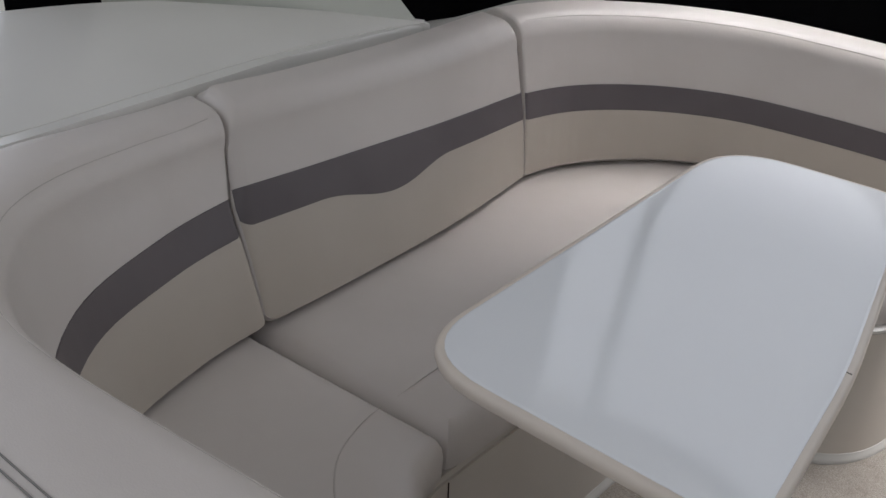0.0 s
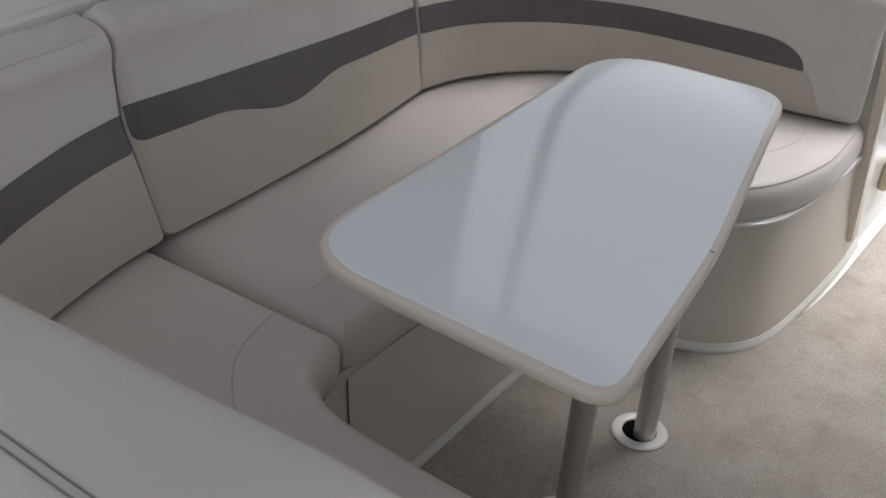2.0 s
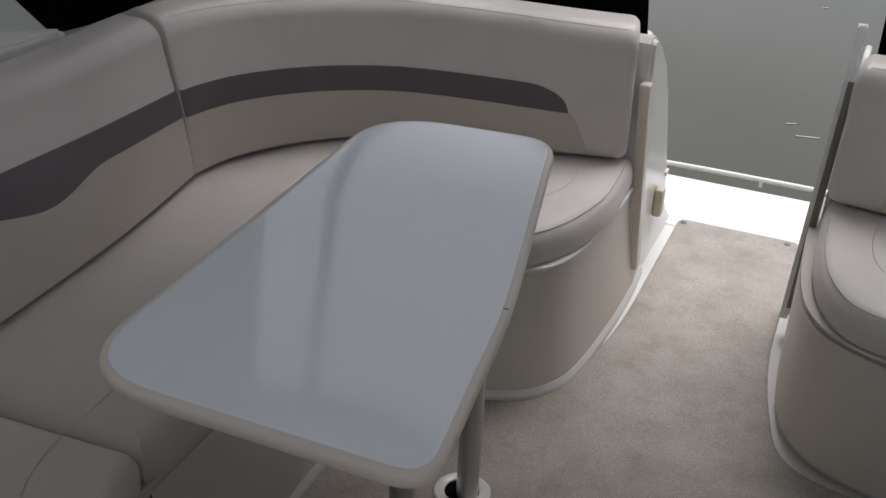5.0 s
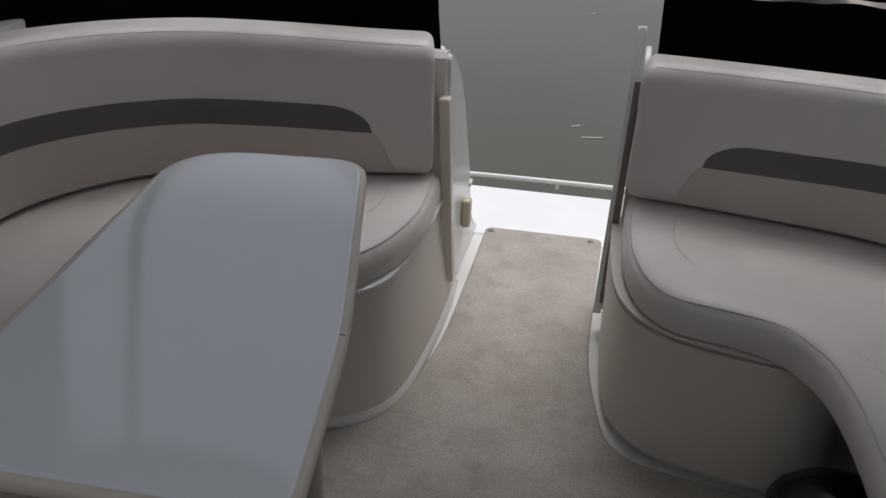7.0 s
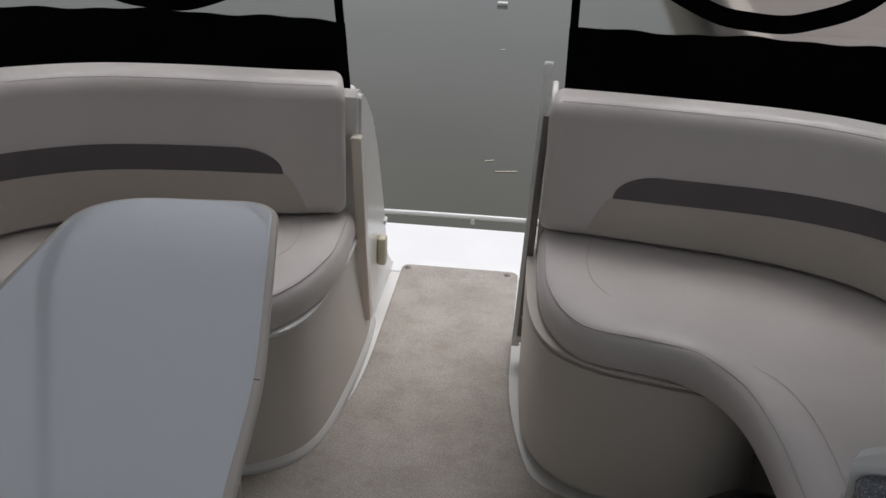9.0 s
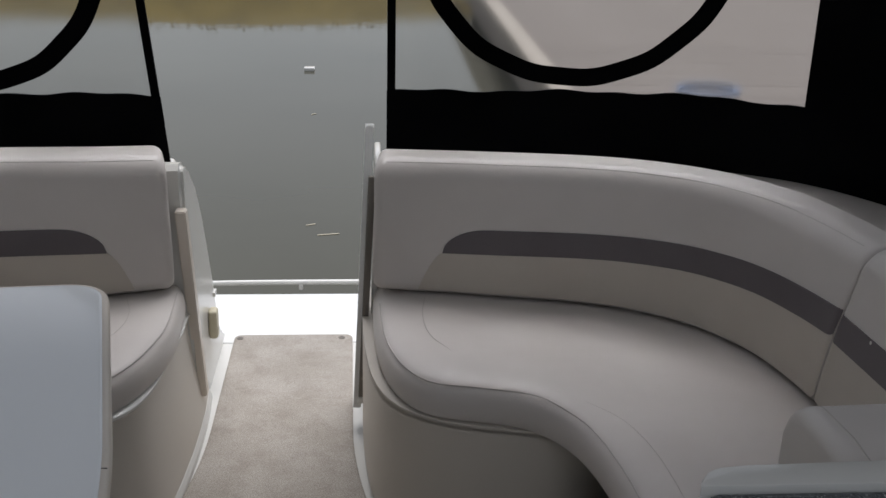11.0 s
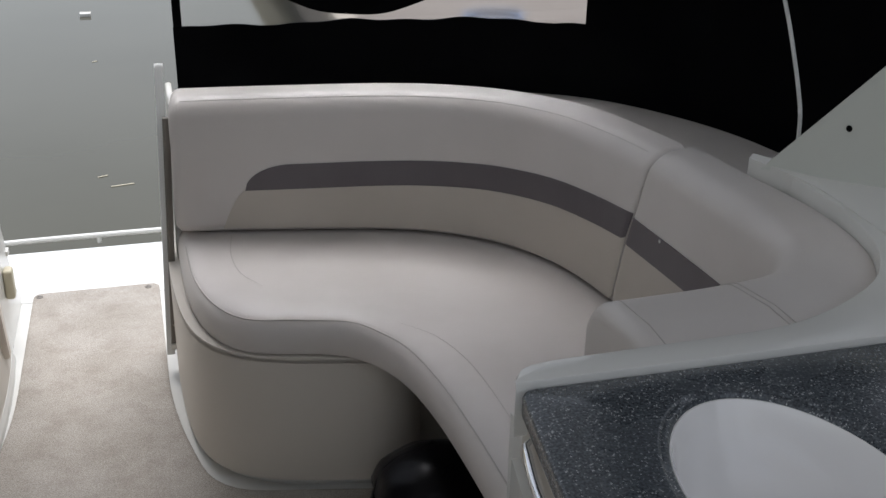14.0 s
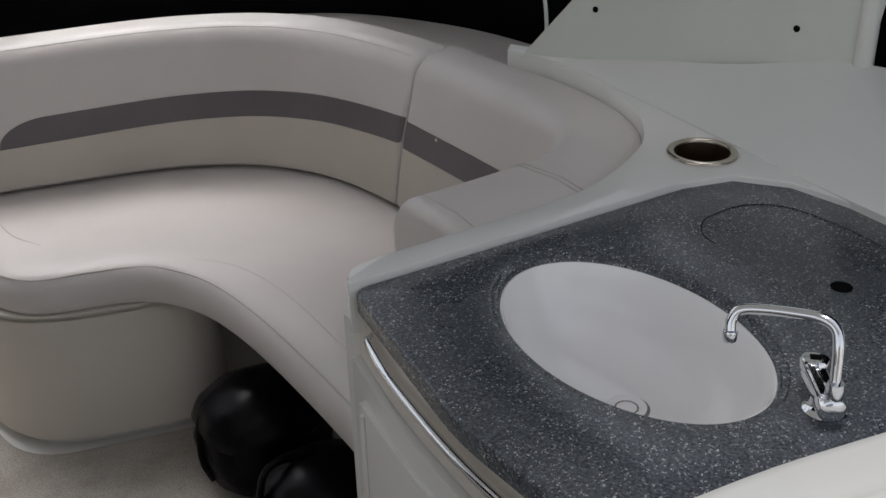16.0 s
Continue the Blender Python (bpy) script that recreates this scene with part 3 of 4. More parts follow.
port_back = behind(spline([*LINE_B[::4], *LINE_C[2::4], LINE_C[-1]], 0.04), 0.11)
port_front = spline([(-0.363, 2.42), (-0.352, 2.2), (-0.36, 2.08), (-0.40, 1.93), (-0.47, 1.82), (-0.58, 1.76), (-0.69, 1.70), (-0.765, 1.58), (-0.785, 1.40), (-0.785, 1.1), (-0.785, 0.92), (-0.786, 0.812)])
main = seat_cushion(settee_p, port_back + port_front + [Vector((-0.79, 0.796))], "pale beige vinyl side seat cushion curving aft round the table", 0.02, 1)
fwd_front = spline([(-0.12, 0.63), (-0.32, 0.63), (-0.50, 0.63), (-0.63, 0.635), (-0.70, 0.65), (-0.752, 0.685), (-0.772, 0.735), (-0.778, 0.775)])
fwd_back = spline([(-1.33, 0.765), (-1.30, 0.60), (-1.245, 0.40), (-1.14, 0.24), (-1.0, 0.155), (-0.86, 0.13), (-0.60, 0.125), (-0.12, 0.125)])
fwd = seat_cushion(settee_p, fwd_front + [Vector((-0.79, 0.792))] + fwd_back, "pale beige vinyl forward seat cushion with a rolled front edge", 0.02, 1)

stb_front = spline([(0.640, 0.925), (0.637, 1.10), (0.628, 1.30), (0.613, 1.47), (0.585, 1.61), (0.543, 1.695), (0.49, 1.755), (0.38, 1.79), (0.27, 1.82), (0.205, 1.90), (0.165, 2.03), (0.15, 2.18), (0.145, 2.43)])
stb_back = spline([(0.16, 2.445), (0.49, 2.385), (0.73, 2.32), (0.88, 2.26), (1.02, 2.15), (1.13, 1.98), (1.185, 1.80), (1.22, 1.45), (1.23, 1.20), (1.19, 1.04), (1.08, 0.945), (0.90, 0.915), (0.70, 0.91)])
stb = seat_cushion(settee_s, stb_back + stb_front, "pale beige vinyl L-shaped starboard seat cushion with rolled edge")


def seat_seam(points, parent, r=0.0007):
    part("seam", tube([(p.x, p.y, 0.4472 + 0.007 * (1 + 0.6 * noise.noise(Vector((p.x * 4, p.y * 4, 0))))) for p in spline([Vector(q) for q in points], 0.02)], lambda f: r * (0.15 + 0.85 * math.sin(math.pi * f) ** 0.5), 6), SEAM, parent)


seat_seam([(0.285, 2.30), (0.272, 2.18), (0.285, 2.06), (0.33, 1.97)], stb, 0.0011)
seat_seam([(0.60, 1.72), (0.665, 1.64), (0.70, 1.53), (0.715, 1.40), (0.722, 1.2), (0.725, 1.0)], stb, 0.0006)

seat_seam([(-0.915, 0.765), (-0.905, 0.70), (-0.87, 0.61), (-0.80, 0.535), (-0.72, 0.488), (-0.62, 0.462), (-0.50, 0.455), (-0.14, 0.455)], fwd, 0.0018)
seat_seam([(-0.915, 0.80), (-0.925, 0.95), (-0.925, 1.3), (-0.92, 1.55)], main, 0.0013)
seat_seam([(-0.495, 2.30), (-0.47, 2.2), (-0.475, 2.1), (-0.52, 1.99)], main)

for line, home in ((stb_front, stb), (port_front, main)):
    edge_line = [Vector((line[min(i + 1, len(line) - 1)].y - line[max(i - 1, 0)].y, -(line[min(i + 1, len(line) - 1)].x - line[max(i - 1, 0)].x))).normalized() for i in range(len(line))]
    part("seam", tube([(p.x + n.x * 0.017, p.y + n.y * 0.017, 0.4405) for p, n in zip(line, edge_line)][2:-5], 0.0018, 6), SEAM, home)

# ---- moulded seat bases ----
TOE = [(-0.037, -0.012), (-0.037, 0.004), (-0.0355, 0.009), (-0.0325, 0.014), (-0.030, 0.022), (-0.020, 0.028), (0.02, 0.028), (0.02, -0.012)]
RISER = [(-0.0290, 0.020), (-0.0265, 0.05), (-0.022, 0.09), (-0.010, 0.20), (-0.002, 0.28), (0.001, 0.340), (0.05, 0.340), (0.05, 0.020)]
BEAD = [(0.006, 0.338), (-0.003, 0.340), (-0.008, 0.345), (-0.008, 0.352), (0.0, 0.357), (0.05, 0.357), (0.05, 0.338)]


UPRIGHT = [(-0.0290, 0.020), (-0.0290, 0.09), (-0.0295, 0.20), (-0.0345, 0.29), (-0.041, 0.318), (-0.048, 0.328), (-0.053, 0.336), (-0.053, 0.344), (-0.047, 0.350), (0.05, 0.350), (0.05, 0.020)]


def plinth(home, line, label, bead, riser=RISER):
    ob = part("plinth", sweep(line, riser, -1, 0.0), GELCOAT_TAN, home, label)
    part("toe_flange", sweep(line, TOE, -1, 0.0), GELCOAT, ob, "white toe flange")
    part("cushion_seat_rim", sweep(line, [(0.006, 0.3405), (0.006, 0.356), (0.05, 0.356), (0.05, 0.3405)], -1, 0.0), GELCOAT_TAN, ob)
    if bead is not None:
        part("bead", sweep([p for p in line if p.y > bead], BEAD, -1, 0.0), GELCOAT, ob, "white rolled upper bead")


plinth(settee_p, spline([(-0.12, 0.655), (-0.32, 0.655), (-0.50, 0.655), (-0.68, 0.657), (-0.750, 0.685), (-0.780, 0.74), (-0.787, 0.85), (-0.79, 1.1), (-0.795, 1.42), (-0.770, 1.59), (-0.69, 1.728), (-0.555, 1.788), (-0.453, 1.845), (-0.394, 1.955), (-0.370, 2.21), (-0.366, 2.45), (-0.374, 2.60)]), "cream moulded gelcoat plinth", 1.5)
plinth(settee_s, spline([(0.72, 2.2), (0.66, 1.95), (0.615, 1.803), (0.55, 1.798), (0.42, 1.825), (0.318, 1.857), (0.237, 1.918), (0.191, 2.045), (0.170, 2.29), (0.168, 2.60)]), "cream moulded gelcoat plinth", None, UPRIGHT)

for child in settee_p.children:
    if child.name.startswith("plinth"):
        part("joint", tube([(-0.7555, 0.80, 0.03), (-0.7568, 0.80, 0.05), (-0.7612, 0.80, 0.09), (-0.7730, 0.80, 0.20), (-0.7810, 0.80, 0.28), (-0.7840, 0.80, 0.340)], 0.0014, 6), WELL, child, "dark vertical joint")

# ---- table ----
TZ = 0.725
table = thing("cockpit_table", (-0.45, 1.25, 0), "glossy grey-white table with beige rim on two aluminium posts", "table")
edge = rounded([(-0.752, 0.607), (-0.806, 1.715), (-0.40, 1.752), (-0.242, 1.04), (-0.186, 0.607)], [0.15, 0.17, 0.09, 0.10, 0.07], 10)
edge = resample(edge, 0.04)
edge = edge[::-1] if sum(a.x * b.y - b.x * a.y for a, b in zip(edge, edge[1:] + edge[:1])) < 0 else edge
part("rim", pillow(edge, [(0.014, TZ - 0.025), (0.004, TZ - 0.022), (0.0, TZ - 0.012), (0.002, TZ - 0.003), (0.006, TZ + 0.0005), (0.011, TZ + 0.001)]), TABLEEDGE, table, "beige moulded rim")
part("tabletop", pillow(outline_offset(edge, 0.014), [(0, TZ - 0.01), (0, TZ + 0.0020), (0.002, TZ + 0.0032), (0.006, TZ + 0.0034)]), TABLETOP, table, "glossy pale laminate top")
for lx, ly in ((-0.432, 1.062), (-0.432, 1.409)):
    leg = part("leg", lathe([(0.024, 0.004), (0.0245, 0.01), (0.0245, 0.680), (0.022, 0.702)], (lx, ly, 0), sides=24), ALUMINIUM, table, "brushed aluminium post")
    socket = part("socket", lathe([(0.062, 0.001), (0.064, 0.004), (0.060, 0.008), (0.044, 0.009), (0.039, 0.006), (0.038, 0.002)], (lx - 0.014, ly + 0.004, 0), sides=36), GELCOAT, table, "white floor socket ring")
    part("socket_well", lathe([(0.0385, 0.0022), (0.0385, 0.0030), (0.01, 0.0030)], (lx - 0.014, ly + 0.004, 0), sides=28), DARK, socket, "dark socket opening")
part("hinge_gap", box(-0.266, -0.2500, 1.0400, 1.0418, TZ - 0.022, TZ + 0.0014, 0), WELL, table, "dark leaf joint in the rim")

# ---- wet bar ----
bar = thing("wet_bar", (0.9, 0.45, 0), "white moulded wet bar with speckled dark counter and sink", "wet bar")
CZ = 0.862
front_edge = [(0.548, 0.765), (0.525, 0.60), (0.518, 0.40), (0.528, 0.22), (0.54, 0.05)]


def wall_strip(line, z0, z1, out0, out1, thick=0.012):
    """An upright board that follows a line; its foot and head stand out by different amounts towards the aisle."""
    bm, rings = bmesh.new(), []
    for p in spline(line, 0.03):
        rings.append([bm.verts.new(v) for v in ((p.x - out0, p.y, z0), (p.x - out1, p.y, z1), (p.x - out1 + thick, p.y, z1), (p.x - out0 + thick, p.y, z0))])
    for a, b in zip(rings, rings[1:]):
        for i in range(4):
            bm.faces.new((a[i], a[(i + 1) % 4], b[(i + 1) % 4], b[i]))
    bm.faces.new(rings[0])
    bm.faces.new(rings[-1])
    return bm


part("cabinet", prism([(0.56, 0.765), (0.56, 0.05), (1.26, 0.05), (1.26, 0.765)], 0.0, 0.695), GELCOAT, bar)
part("cabinet_back", box(0.575, 1.26, 0.745, 0.764, 0.696, 0.830, 0.003), GELCOAT, bar)
# cream on a white bar: shade below the counter edge put into colour
part("drawer_front", wall_strip(front_edge, 0.745, 0.828, 0.0, -0.006), GELCOAT_TAN, bar, "recessed drawer front, its shade put into a cream colour")
part("cabinet_face", wall_strip(front_edge, 0.02, 0.742, 0.016, 0.012, 0.03), GELCOAT, bar)
inner_edge = [(0.537, 0.715), (0.522, 0.56), (0.518, 0.40), (0.528, 0.22), (0.536, 0.12)]
door = part("cabinet_door", wall_strip(inner_edge, 0.10, 0.70, 0.022, 0.018, 0.02), GELCOAT, bar)
part("door_bead", tube([(0.537 - 0.022, 0.70, z) for z in np.linspace(0.11, 0.69, 8)], 0.004, 6), GELCOAT, door)
rail_pts = [(p.x - 0.016, p.y, 0.802) for p in spline([(0.548, 0.705), (0.529, 0.60), (0.518, 0.42), (0.527, 0.24), (0.536, 0.12)], 0.02)]
rail_pts = [(rail_pts[0][0] + 0.016, rail_pts[0][1] + 0.012, 0.806)] + rail_pts
part("towel_rail", tube(rail_pts, lambda f: 0.0065 * min(1, 0.35 + 12 * f), 10), CHROME, bar, "polished steel grab bar under the counter edge")

# countertop with an oval opening
counter = rounded([(0.535, 0.745), (0.498, 0.42), (0.52, 0.165), (1.30, 0.125), (1.275, 0.745)], [0.02, 0.05, 0.03, 0.06, 0.16], 8)
SX, SY, SA, SB = 0.780, 0.467, 0.137, 0.208


def counter_top():
    k, outer = 288, []
    poly = [Vector(p) for p in counter]
    for i in range(k):
        a = 2 * math.pi * i / k
        d = Vector((math.cos(a), math.sin(a)))
        best = None
        for p, q in zip(poly, poly[1:] + poly[:1]):
            e = q - p
            den = d.x * e.y - d.y * e.x
            if abs(den) < 1e-9:
                continue
            w = p - Vector((SX, SY))
            t, u = (w.x * e.y - w.y * e.x) / den, (w.x * d.y - w.y * d.x) / den
            if t > 0 and -1e-6 <= u <= 1 + 1e-6 and (best is None or t < best):
                best = t
        outer.append(Vector((SX, SY)) + d * best)
    bm, rings = bmesh.new(), []
    inner = [Vector((SX + SA * math.cos(2 * math.pi * i / k), SY + SB * math.sin(2 * math.pi * i / k))) for i in range(k)]

    def ring(pts, z, pull=0.0):
        c = Vector((SX, SY))
        return [bm.verts.new((*(p + (c - p).normalized() * pull), z)) for p in pts]
    rings = [ring(inner, 0.835), ring(inner, CZ - 0.007), ring(inner, CZ - 0.004, -0.002), ring(inner, CZ - 0.0025, -0.005), ring(inner, CZ - 0.0025, -0.011),
             ring(inner, CZ - 0.001, -0.013), ring(inner, CZ, -0.016), ring(outer, CZ, 0.006), ring(outer, CZ - 0.002, 0.002), ring(outer, CZ - 0.006), ring(outer, 0.834)]
    for a, b in zip(rings, rings[1:] + rings[:1]):
        for i in range(k):
            bm.faces.new((a[i], a[(i + 1) % k], b[(i + 1) % k], b[i]))
    return bm


top = part("countertop", counter_top(), GRANITE, bar, "speckled dark stone countertop")
lid_line = spline([(1.025, 0.575), (1.03, 0.605), (1.05, 0.63), (1.08, 0.645), (1.15, 0.645), (1.20, 0.60), (1.215, 0.50), (1.205, 0.40), (1.19, 0.30)], 0.015)
part("lid_groove", tube([(p.x, p.y, CZ + 0.0002) for p in lid_line], 0.0007, 5), DARK, top, "thin groove of a flush lid")
part("finger_hole", lathe([(0.0145, 0.0), (0.0145, 0.0010), (0.0125, 0.0014), (0.004, 0.0014)], (1.075, 0.394, CZ), sides=20), DARK, top, "round dark finger hole")


def bowl():
    prof = [(0.999, 0.838), (0.997, 0.8535), (0.985, 0.8540), (0.968, 0.848), (0.935, 0.826), (0.885, 0.800), (0.80, 0.778), (0.66, 0.762), (0.42, 0.750), (0.14, 0.745)]
    bm, rings, k = bmesh.new(), [], 64
    for f, z in prof:
        rings.append([bm.verts.new((SX - 0.0 * f + SA * f * math.cos(2 * math.pi * i / k), SY - (1 - f) * 0.01 + SB * f * math.sin(2 * math.pi * i / k), z)) for i in range(k)])
    for a, b in zip(rings, rings[1:]):
        for i in range(k):
            bm.faces.new((a[i], a[(i + 1) % k], b[(i + 1) % k], b[i]))
    bm.faces.new(rings[-1])
    outer = [bm.verts.new((v.co.x, v.co.y, 0.70)) for v in rings[0]]
    for i in range(k):
        bm.faces.new((rings[0][i], rings[0][(i + 1) % k], outer[(i + 1) % k], outer[i]))
    return bm


sink = part("sink_bowl", bowl(), PORCELAIN, bar, "white oval sink bowl")
part("drain", lathe([(0.026, 0.0), (0.026, 0.003), (0.020, 0.004), (0.015, 0.001), (0.014, 0.001), (0.010, 0.003), (0.004, 0.0035)], (SX - 0.004, SY - 0.008, 0.746), sides=28), PORCELAIN, sink, "white drain ring with plug")
part("drain_gap", lathe([(0.0285, 0.0), (0.0285, 0.0012), (0.0262, 0.0012)], (SX - 0.004, SY - 0.010, 0.7462), sides=28), TRACK, sink, "grey joint round the drain")

# mixer tap with a swung spout
tap = part("tap_body", lathe([(0.0235, 0), (0.024, 0.003), (0.021, 0.006), (0.0175, 0.010), (0.016, 0.026)], (0.846, 0.219, CZ), sides=28), CHROME, bar, "polished chrome tap")
near_end, far_end = Vector((0.826, 0.192, CZ + 0.020)), Vector((0.866, 0.256, CZ + 0.024))
barrel_sizes = (0.004, 0.0115, 0.0150, 0.0158, 0.0158, 0.0140, 0.0145, 0.0150, 0.0155, 0.0150, 0.006)
part("barrel", tube([near_end.lerp(far_end, f) for f in (0, 0.01, 0.05, 0.12, 0.28, 0.32, 0.5, 0.72, 0.90, 0.98, 1)],
                    lambda f: barrel_sizes[round(f * 10)], 24), CHROME, tap)
axis = (far_end - near_end).normalized()
aside = axis.cross(Vector((0, 0, 1))).normalized()
lever = bmesh.new()
bmesh.ops.create_cube(lever, size=1, matrix=Matrix.Diagonal((0.074, 0.013, 0.008, 1)))
bmesh.ops.bevel(lever, geom=lever.edges[:], offset=0.0032, segments=3, affect="EDGES")
frame_of = Matrix((axis, aside, axis.cross(aside))).transposed().to_4x4()
if frame_of.col[2][2] < 0:
    frame_of = Matrix((axis, -aside, axis.cross(-aside))).transposed().to_4x4()
bmesh.ops.transform(lever, matrix=Matrix.Translation(near_end.lerp(far_end, 0.60) - aside * 0.009 + Vector((0, 0, 0.0135))) @ frame_of, verts=lever.verts[:])
part("lever", lever, CHROME, tap)
head = part("head", lathe([(0.0150, -0.006), (0.0165, -0.004), (0.0165, 0.006), (0.0150, 0.008), (0.010, 0.0085)], far_end + Vector((0, 0, 0.009)), (0.12, 0.10, 1.0), 24), CHROME, tap)
part("inset", lathe([(0.0085, 0.0086), (0.0085, 0.0094), (0.003, 0.0094)], far_end + Vector((0, 0, 0.009)), (0.12, 0.10, 1.0), 4), DARK, head, "dark square inset")
part("collar", lathe([(0.0092, 0), (0.0100, 0.002), (0.0100, 0.014), (0.0085, 0.020)], (0.834, 0.201, CZ + 0.032), sides=20), CHROME, tap)
part("spout", tube(spline([Vector((0.834, 0.201, CZ + 0.030)), Vector((0.838, 0.206, CZ + 0.060)), Vector((0.842, 0.211, CZ + 0.085)), Vector((0.846, 0.220, CZ + 0.103)), Vector((0.842, 0.236, CZ + 0.110)), Vector((0.832, 0.262, CZ + 0.107)),
                           Vector((0.815, 0.302, CZ + 0.098)), Vector((0.804, 0.318, CZ + 0.092)), Vector((0.796, 0.320, CZ + 0.080)), Vector((0.793, 0.317, CZ + 0.070))], 0.005), 0.0062, 14), CHROME, tap)
part("aerator", lathe([(0.0078, 0), (0.0082, 0.002), (0.0082, 0.011), (0.0070, 0.013)], (0.793, 0.317, CZ + 0.058), sides=20), CHROME, tap)

# white moulded lip along the counter's forward edge
fore = spline([(0.500, 0.205), (0.60, 0.184), (0.67, 0.178), (0.745, 0.170), (0.862, 0.151), (1.0, 0.128), (1.27, 0.085)], 0.03)
part("fore_lip", sweep(fore, [(-0.004, CZ - 0.05), (-0.004, CZ + 0.004), (0.002, CZ + 0.010), (0.014, CZ + 0.012), (0.060, CZ + 0.012), (0.078, CZ + 0.016), (0.090, CZ + 0.026), (0.120, CZ + 0.028), (0.132, CZ + 0.020), (0.136, CZ - 0.02), (0.136, CZ - 0.05)], 1, (0.01, 0.0)), GELCOAT, bar, "white moulded lip in front of the countertop")

# ---- coaming decks ----
def deck_thing(label):
    return thing("side_deck", (0, 0, 0.8), label, "side deck", "side decks")


def slope(inner, outer, z0, z1, thick=0.05):
    """A sheet between two lines at their own heights, with a rounded inner foot."""
    a, b = spline(inner, 0.06), spline(outer, 0.06)
    n = 40
    bm, rows = bmesh.new(), []
    pick = lambda line, f: line[0].lerp(line[0], 0) if f <= 0 else line[min(int(f * (len(line) - 1)), len(line) - 2)].lerp(line[min(int(f * (len(line) - 1)), len(line) - 2) + 1], f * (len(line) - 1) - min(int(f * (len(line) - 1)), len(line) - 2))
    for i in range(n + 1):
        p, q = pick(a, i / n), pick(b, i / n)
        rim = z0 + (z1 - z0) * min(1.0, (p - q).length / 0.28)
        row = []
        for f in np.linspace(0, 1, 9):
            r = p.lerp(q, f)
            row.append(bm.verts.new((r.x, r.y, z0 + (rim - z0) * (f**0.8))))
        row.append(bm.verts.new((q.x, q.y, rim - thick)))
        row.append(bm.verts.new((p.x, p.y, z0 - thick)))
        rows.append(row)
    for u, v in zip(rows, rows[1:]):
        for j in range(len(u)):
            bm.faces.new((u[j], u[(j + 1) % len(u)], v[(j + 1) % len(u)], v[j]))
    bm.faces.new(rows[0])
    bm.faces.new(rows[-1])
    return bm


def holed(poly, z0, z1, hole, r, ease=0.004):
    """A slab with eased upper edges and a round hole through it."""
    poly = [Vector(p) for p in poly]
    if sum(a.x * b.y - b.x * a.y for a, b in zip(poly, poly[1:] + poly[:1])) < 0:
        poly = poly[::-1]
    ring = [Vector((hole[0] + r * math.cos(a), hole[1] + r * math.sin(a))) for a in np.linspace(0, 2 * math.pi, 41)[:-1]]
    bm, rows = bmesh.new(), []
    for d, z in ((0, z0), (0, z1 - ease), (0.3 * ease, z1 - 0.3 * ease), (ease, z1)):
        rows.append([bm.verts.new((p.x, p.y, z)) for p in outline_offset(poly, d)])
    for a, b in zip(rows, rows[1:]):
        for i in range(len(poly)):
            bm.faces.new((a[i], a[(i + 1) % len(poly)], b[(i + 1) % len(poly)], b[i]))
    bm.faces.new(rows[0])
    loop = outline_offset(poly, ease) + ring
    k, m = len(poly), len(ring)
    edges = [(i, (i + 1) % k) for i in range(k)] + [(k + i, k + (i + 1) % m) for i in range(m)]
    co, _, faces, *_ = geometry.delaunay_2d_cdt(loop, edges, [], 1, 1e-5)
    vs = [bm.verts.new((p.x, p.y, z1)) for p in co]
    for f in faces:
        mid = sum((co[i] for i in f), Vector((0, 0))) / len(f)
        if (mid - Vector(hole)).length > r * 0.99:
            bm.faces.new([vs[i] for i in f])
    bmesh.ops.remove_doubles(bm, verts=bm.verts[:], dist=1e-4)
    return bm


deck_s = deck_thing("white gelcoat starboard coaming with a steel cup holder")
ledge = [(0.53, 0.745), (0.536, 0.762), (0.548, 0.778), (0.565, 0.787), *[tuple(p) for p in spline([(0.60, 0.792), (0.75, 0.797), (0.93, 0.804), (1.03, 0.830), (1.13, 0.880), (1.20, 0.937), (1.265, 1.04), (1.305, 1.20)])], (1.305, 1.42), (1.52, 1.42), (1.60, 0.05), (1.285, 0.05), (1.272, 0.55), (1.255, 0.65), (1.20, 0.72), (1.10, 0.745)]
part("ledge", holed(ledge, 0.79, 0.872, (1.222, 0.815), 0.0485), GELCOAT, deck_s)
part("coaming", slope([(1.275, 1.47), (1.315, 1.30), (1.305, 1.10), (1.285, 0.76), (1.27, 0.44), (1.27, -0.60)], [(1.29, 1.48), (1.37, 1.28), (1.46, 1.02), (1.58, 0.78), (1.66, 0.40), (1.75, -0.60)], 0.874, 0.965), GELCOAT, deck_s)
part("lip", wall_strip([(0.546, 0.805), (0.550, 0.785), (0.556, 0.768)], 0.40, 0.788, 0.0, 0.0, 0.03), GELCOAT, deck_s)
part("aft_bolster", prism([(0.15, 2.50), (0.60, 2.45), (0.90, 2.33), (1.10, 2.15), (1.22, 1.92), (1.27, 1.70), (1.29, 1.42), (1.45, 1.42), (1.60, 1.70), (1.52, 2.15), (1.30, 2.50), (1.0, 2.62), (0.15, 2.62)], 0.66, 0.752, 0.02, 3), VINYL, deck_s, "pale vinyl bolster behind the seat back")
cup = part("cup_holder", lathe([(0.046, 0.0), (0.0465, 0.0025), (0.049, 0.0045), (0.055, 0.005), (0.0585, 0.003), (0.059, 0.0)], (1.222, 0.815, 0.873), sides=36, shut=(False, False)), STEEL, deck_s, "recessed stainless cup holder")
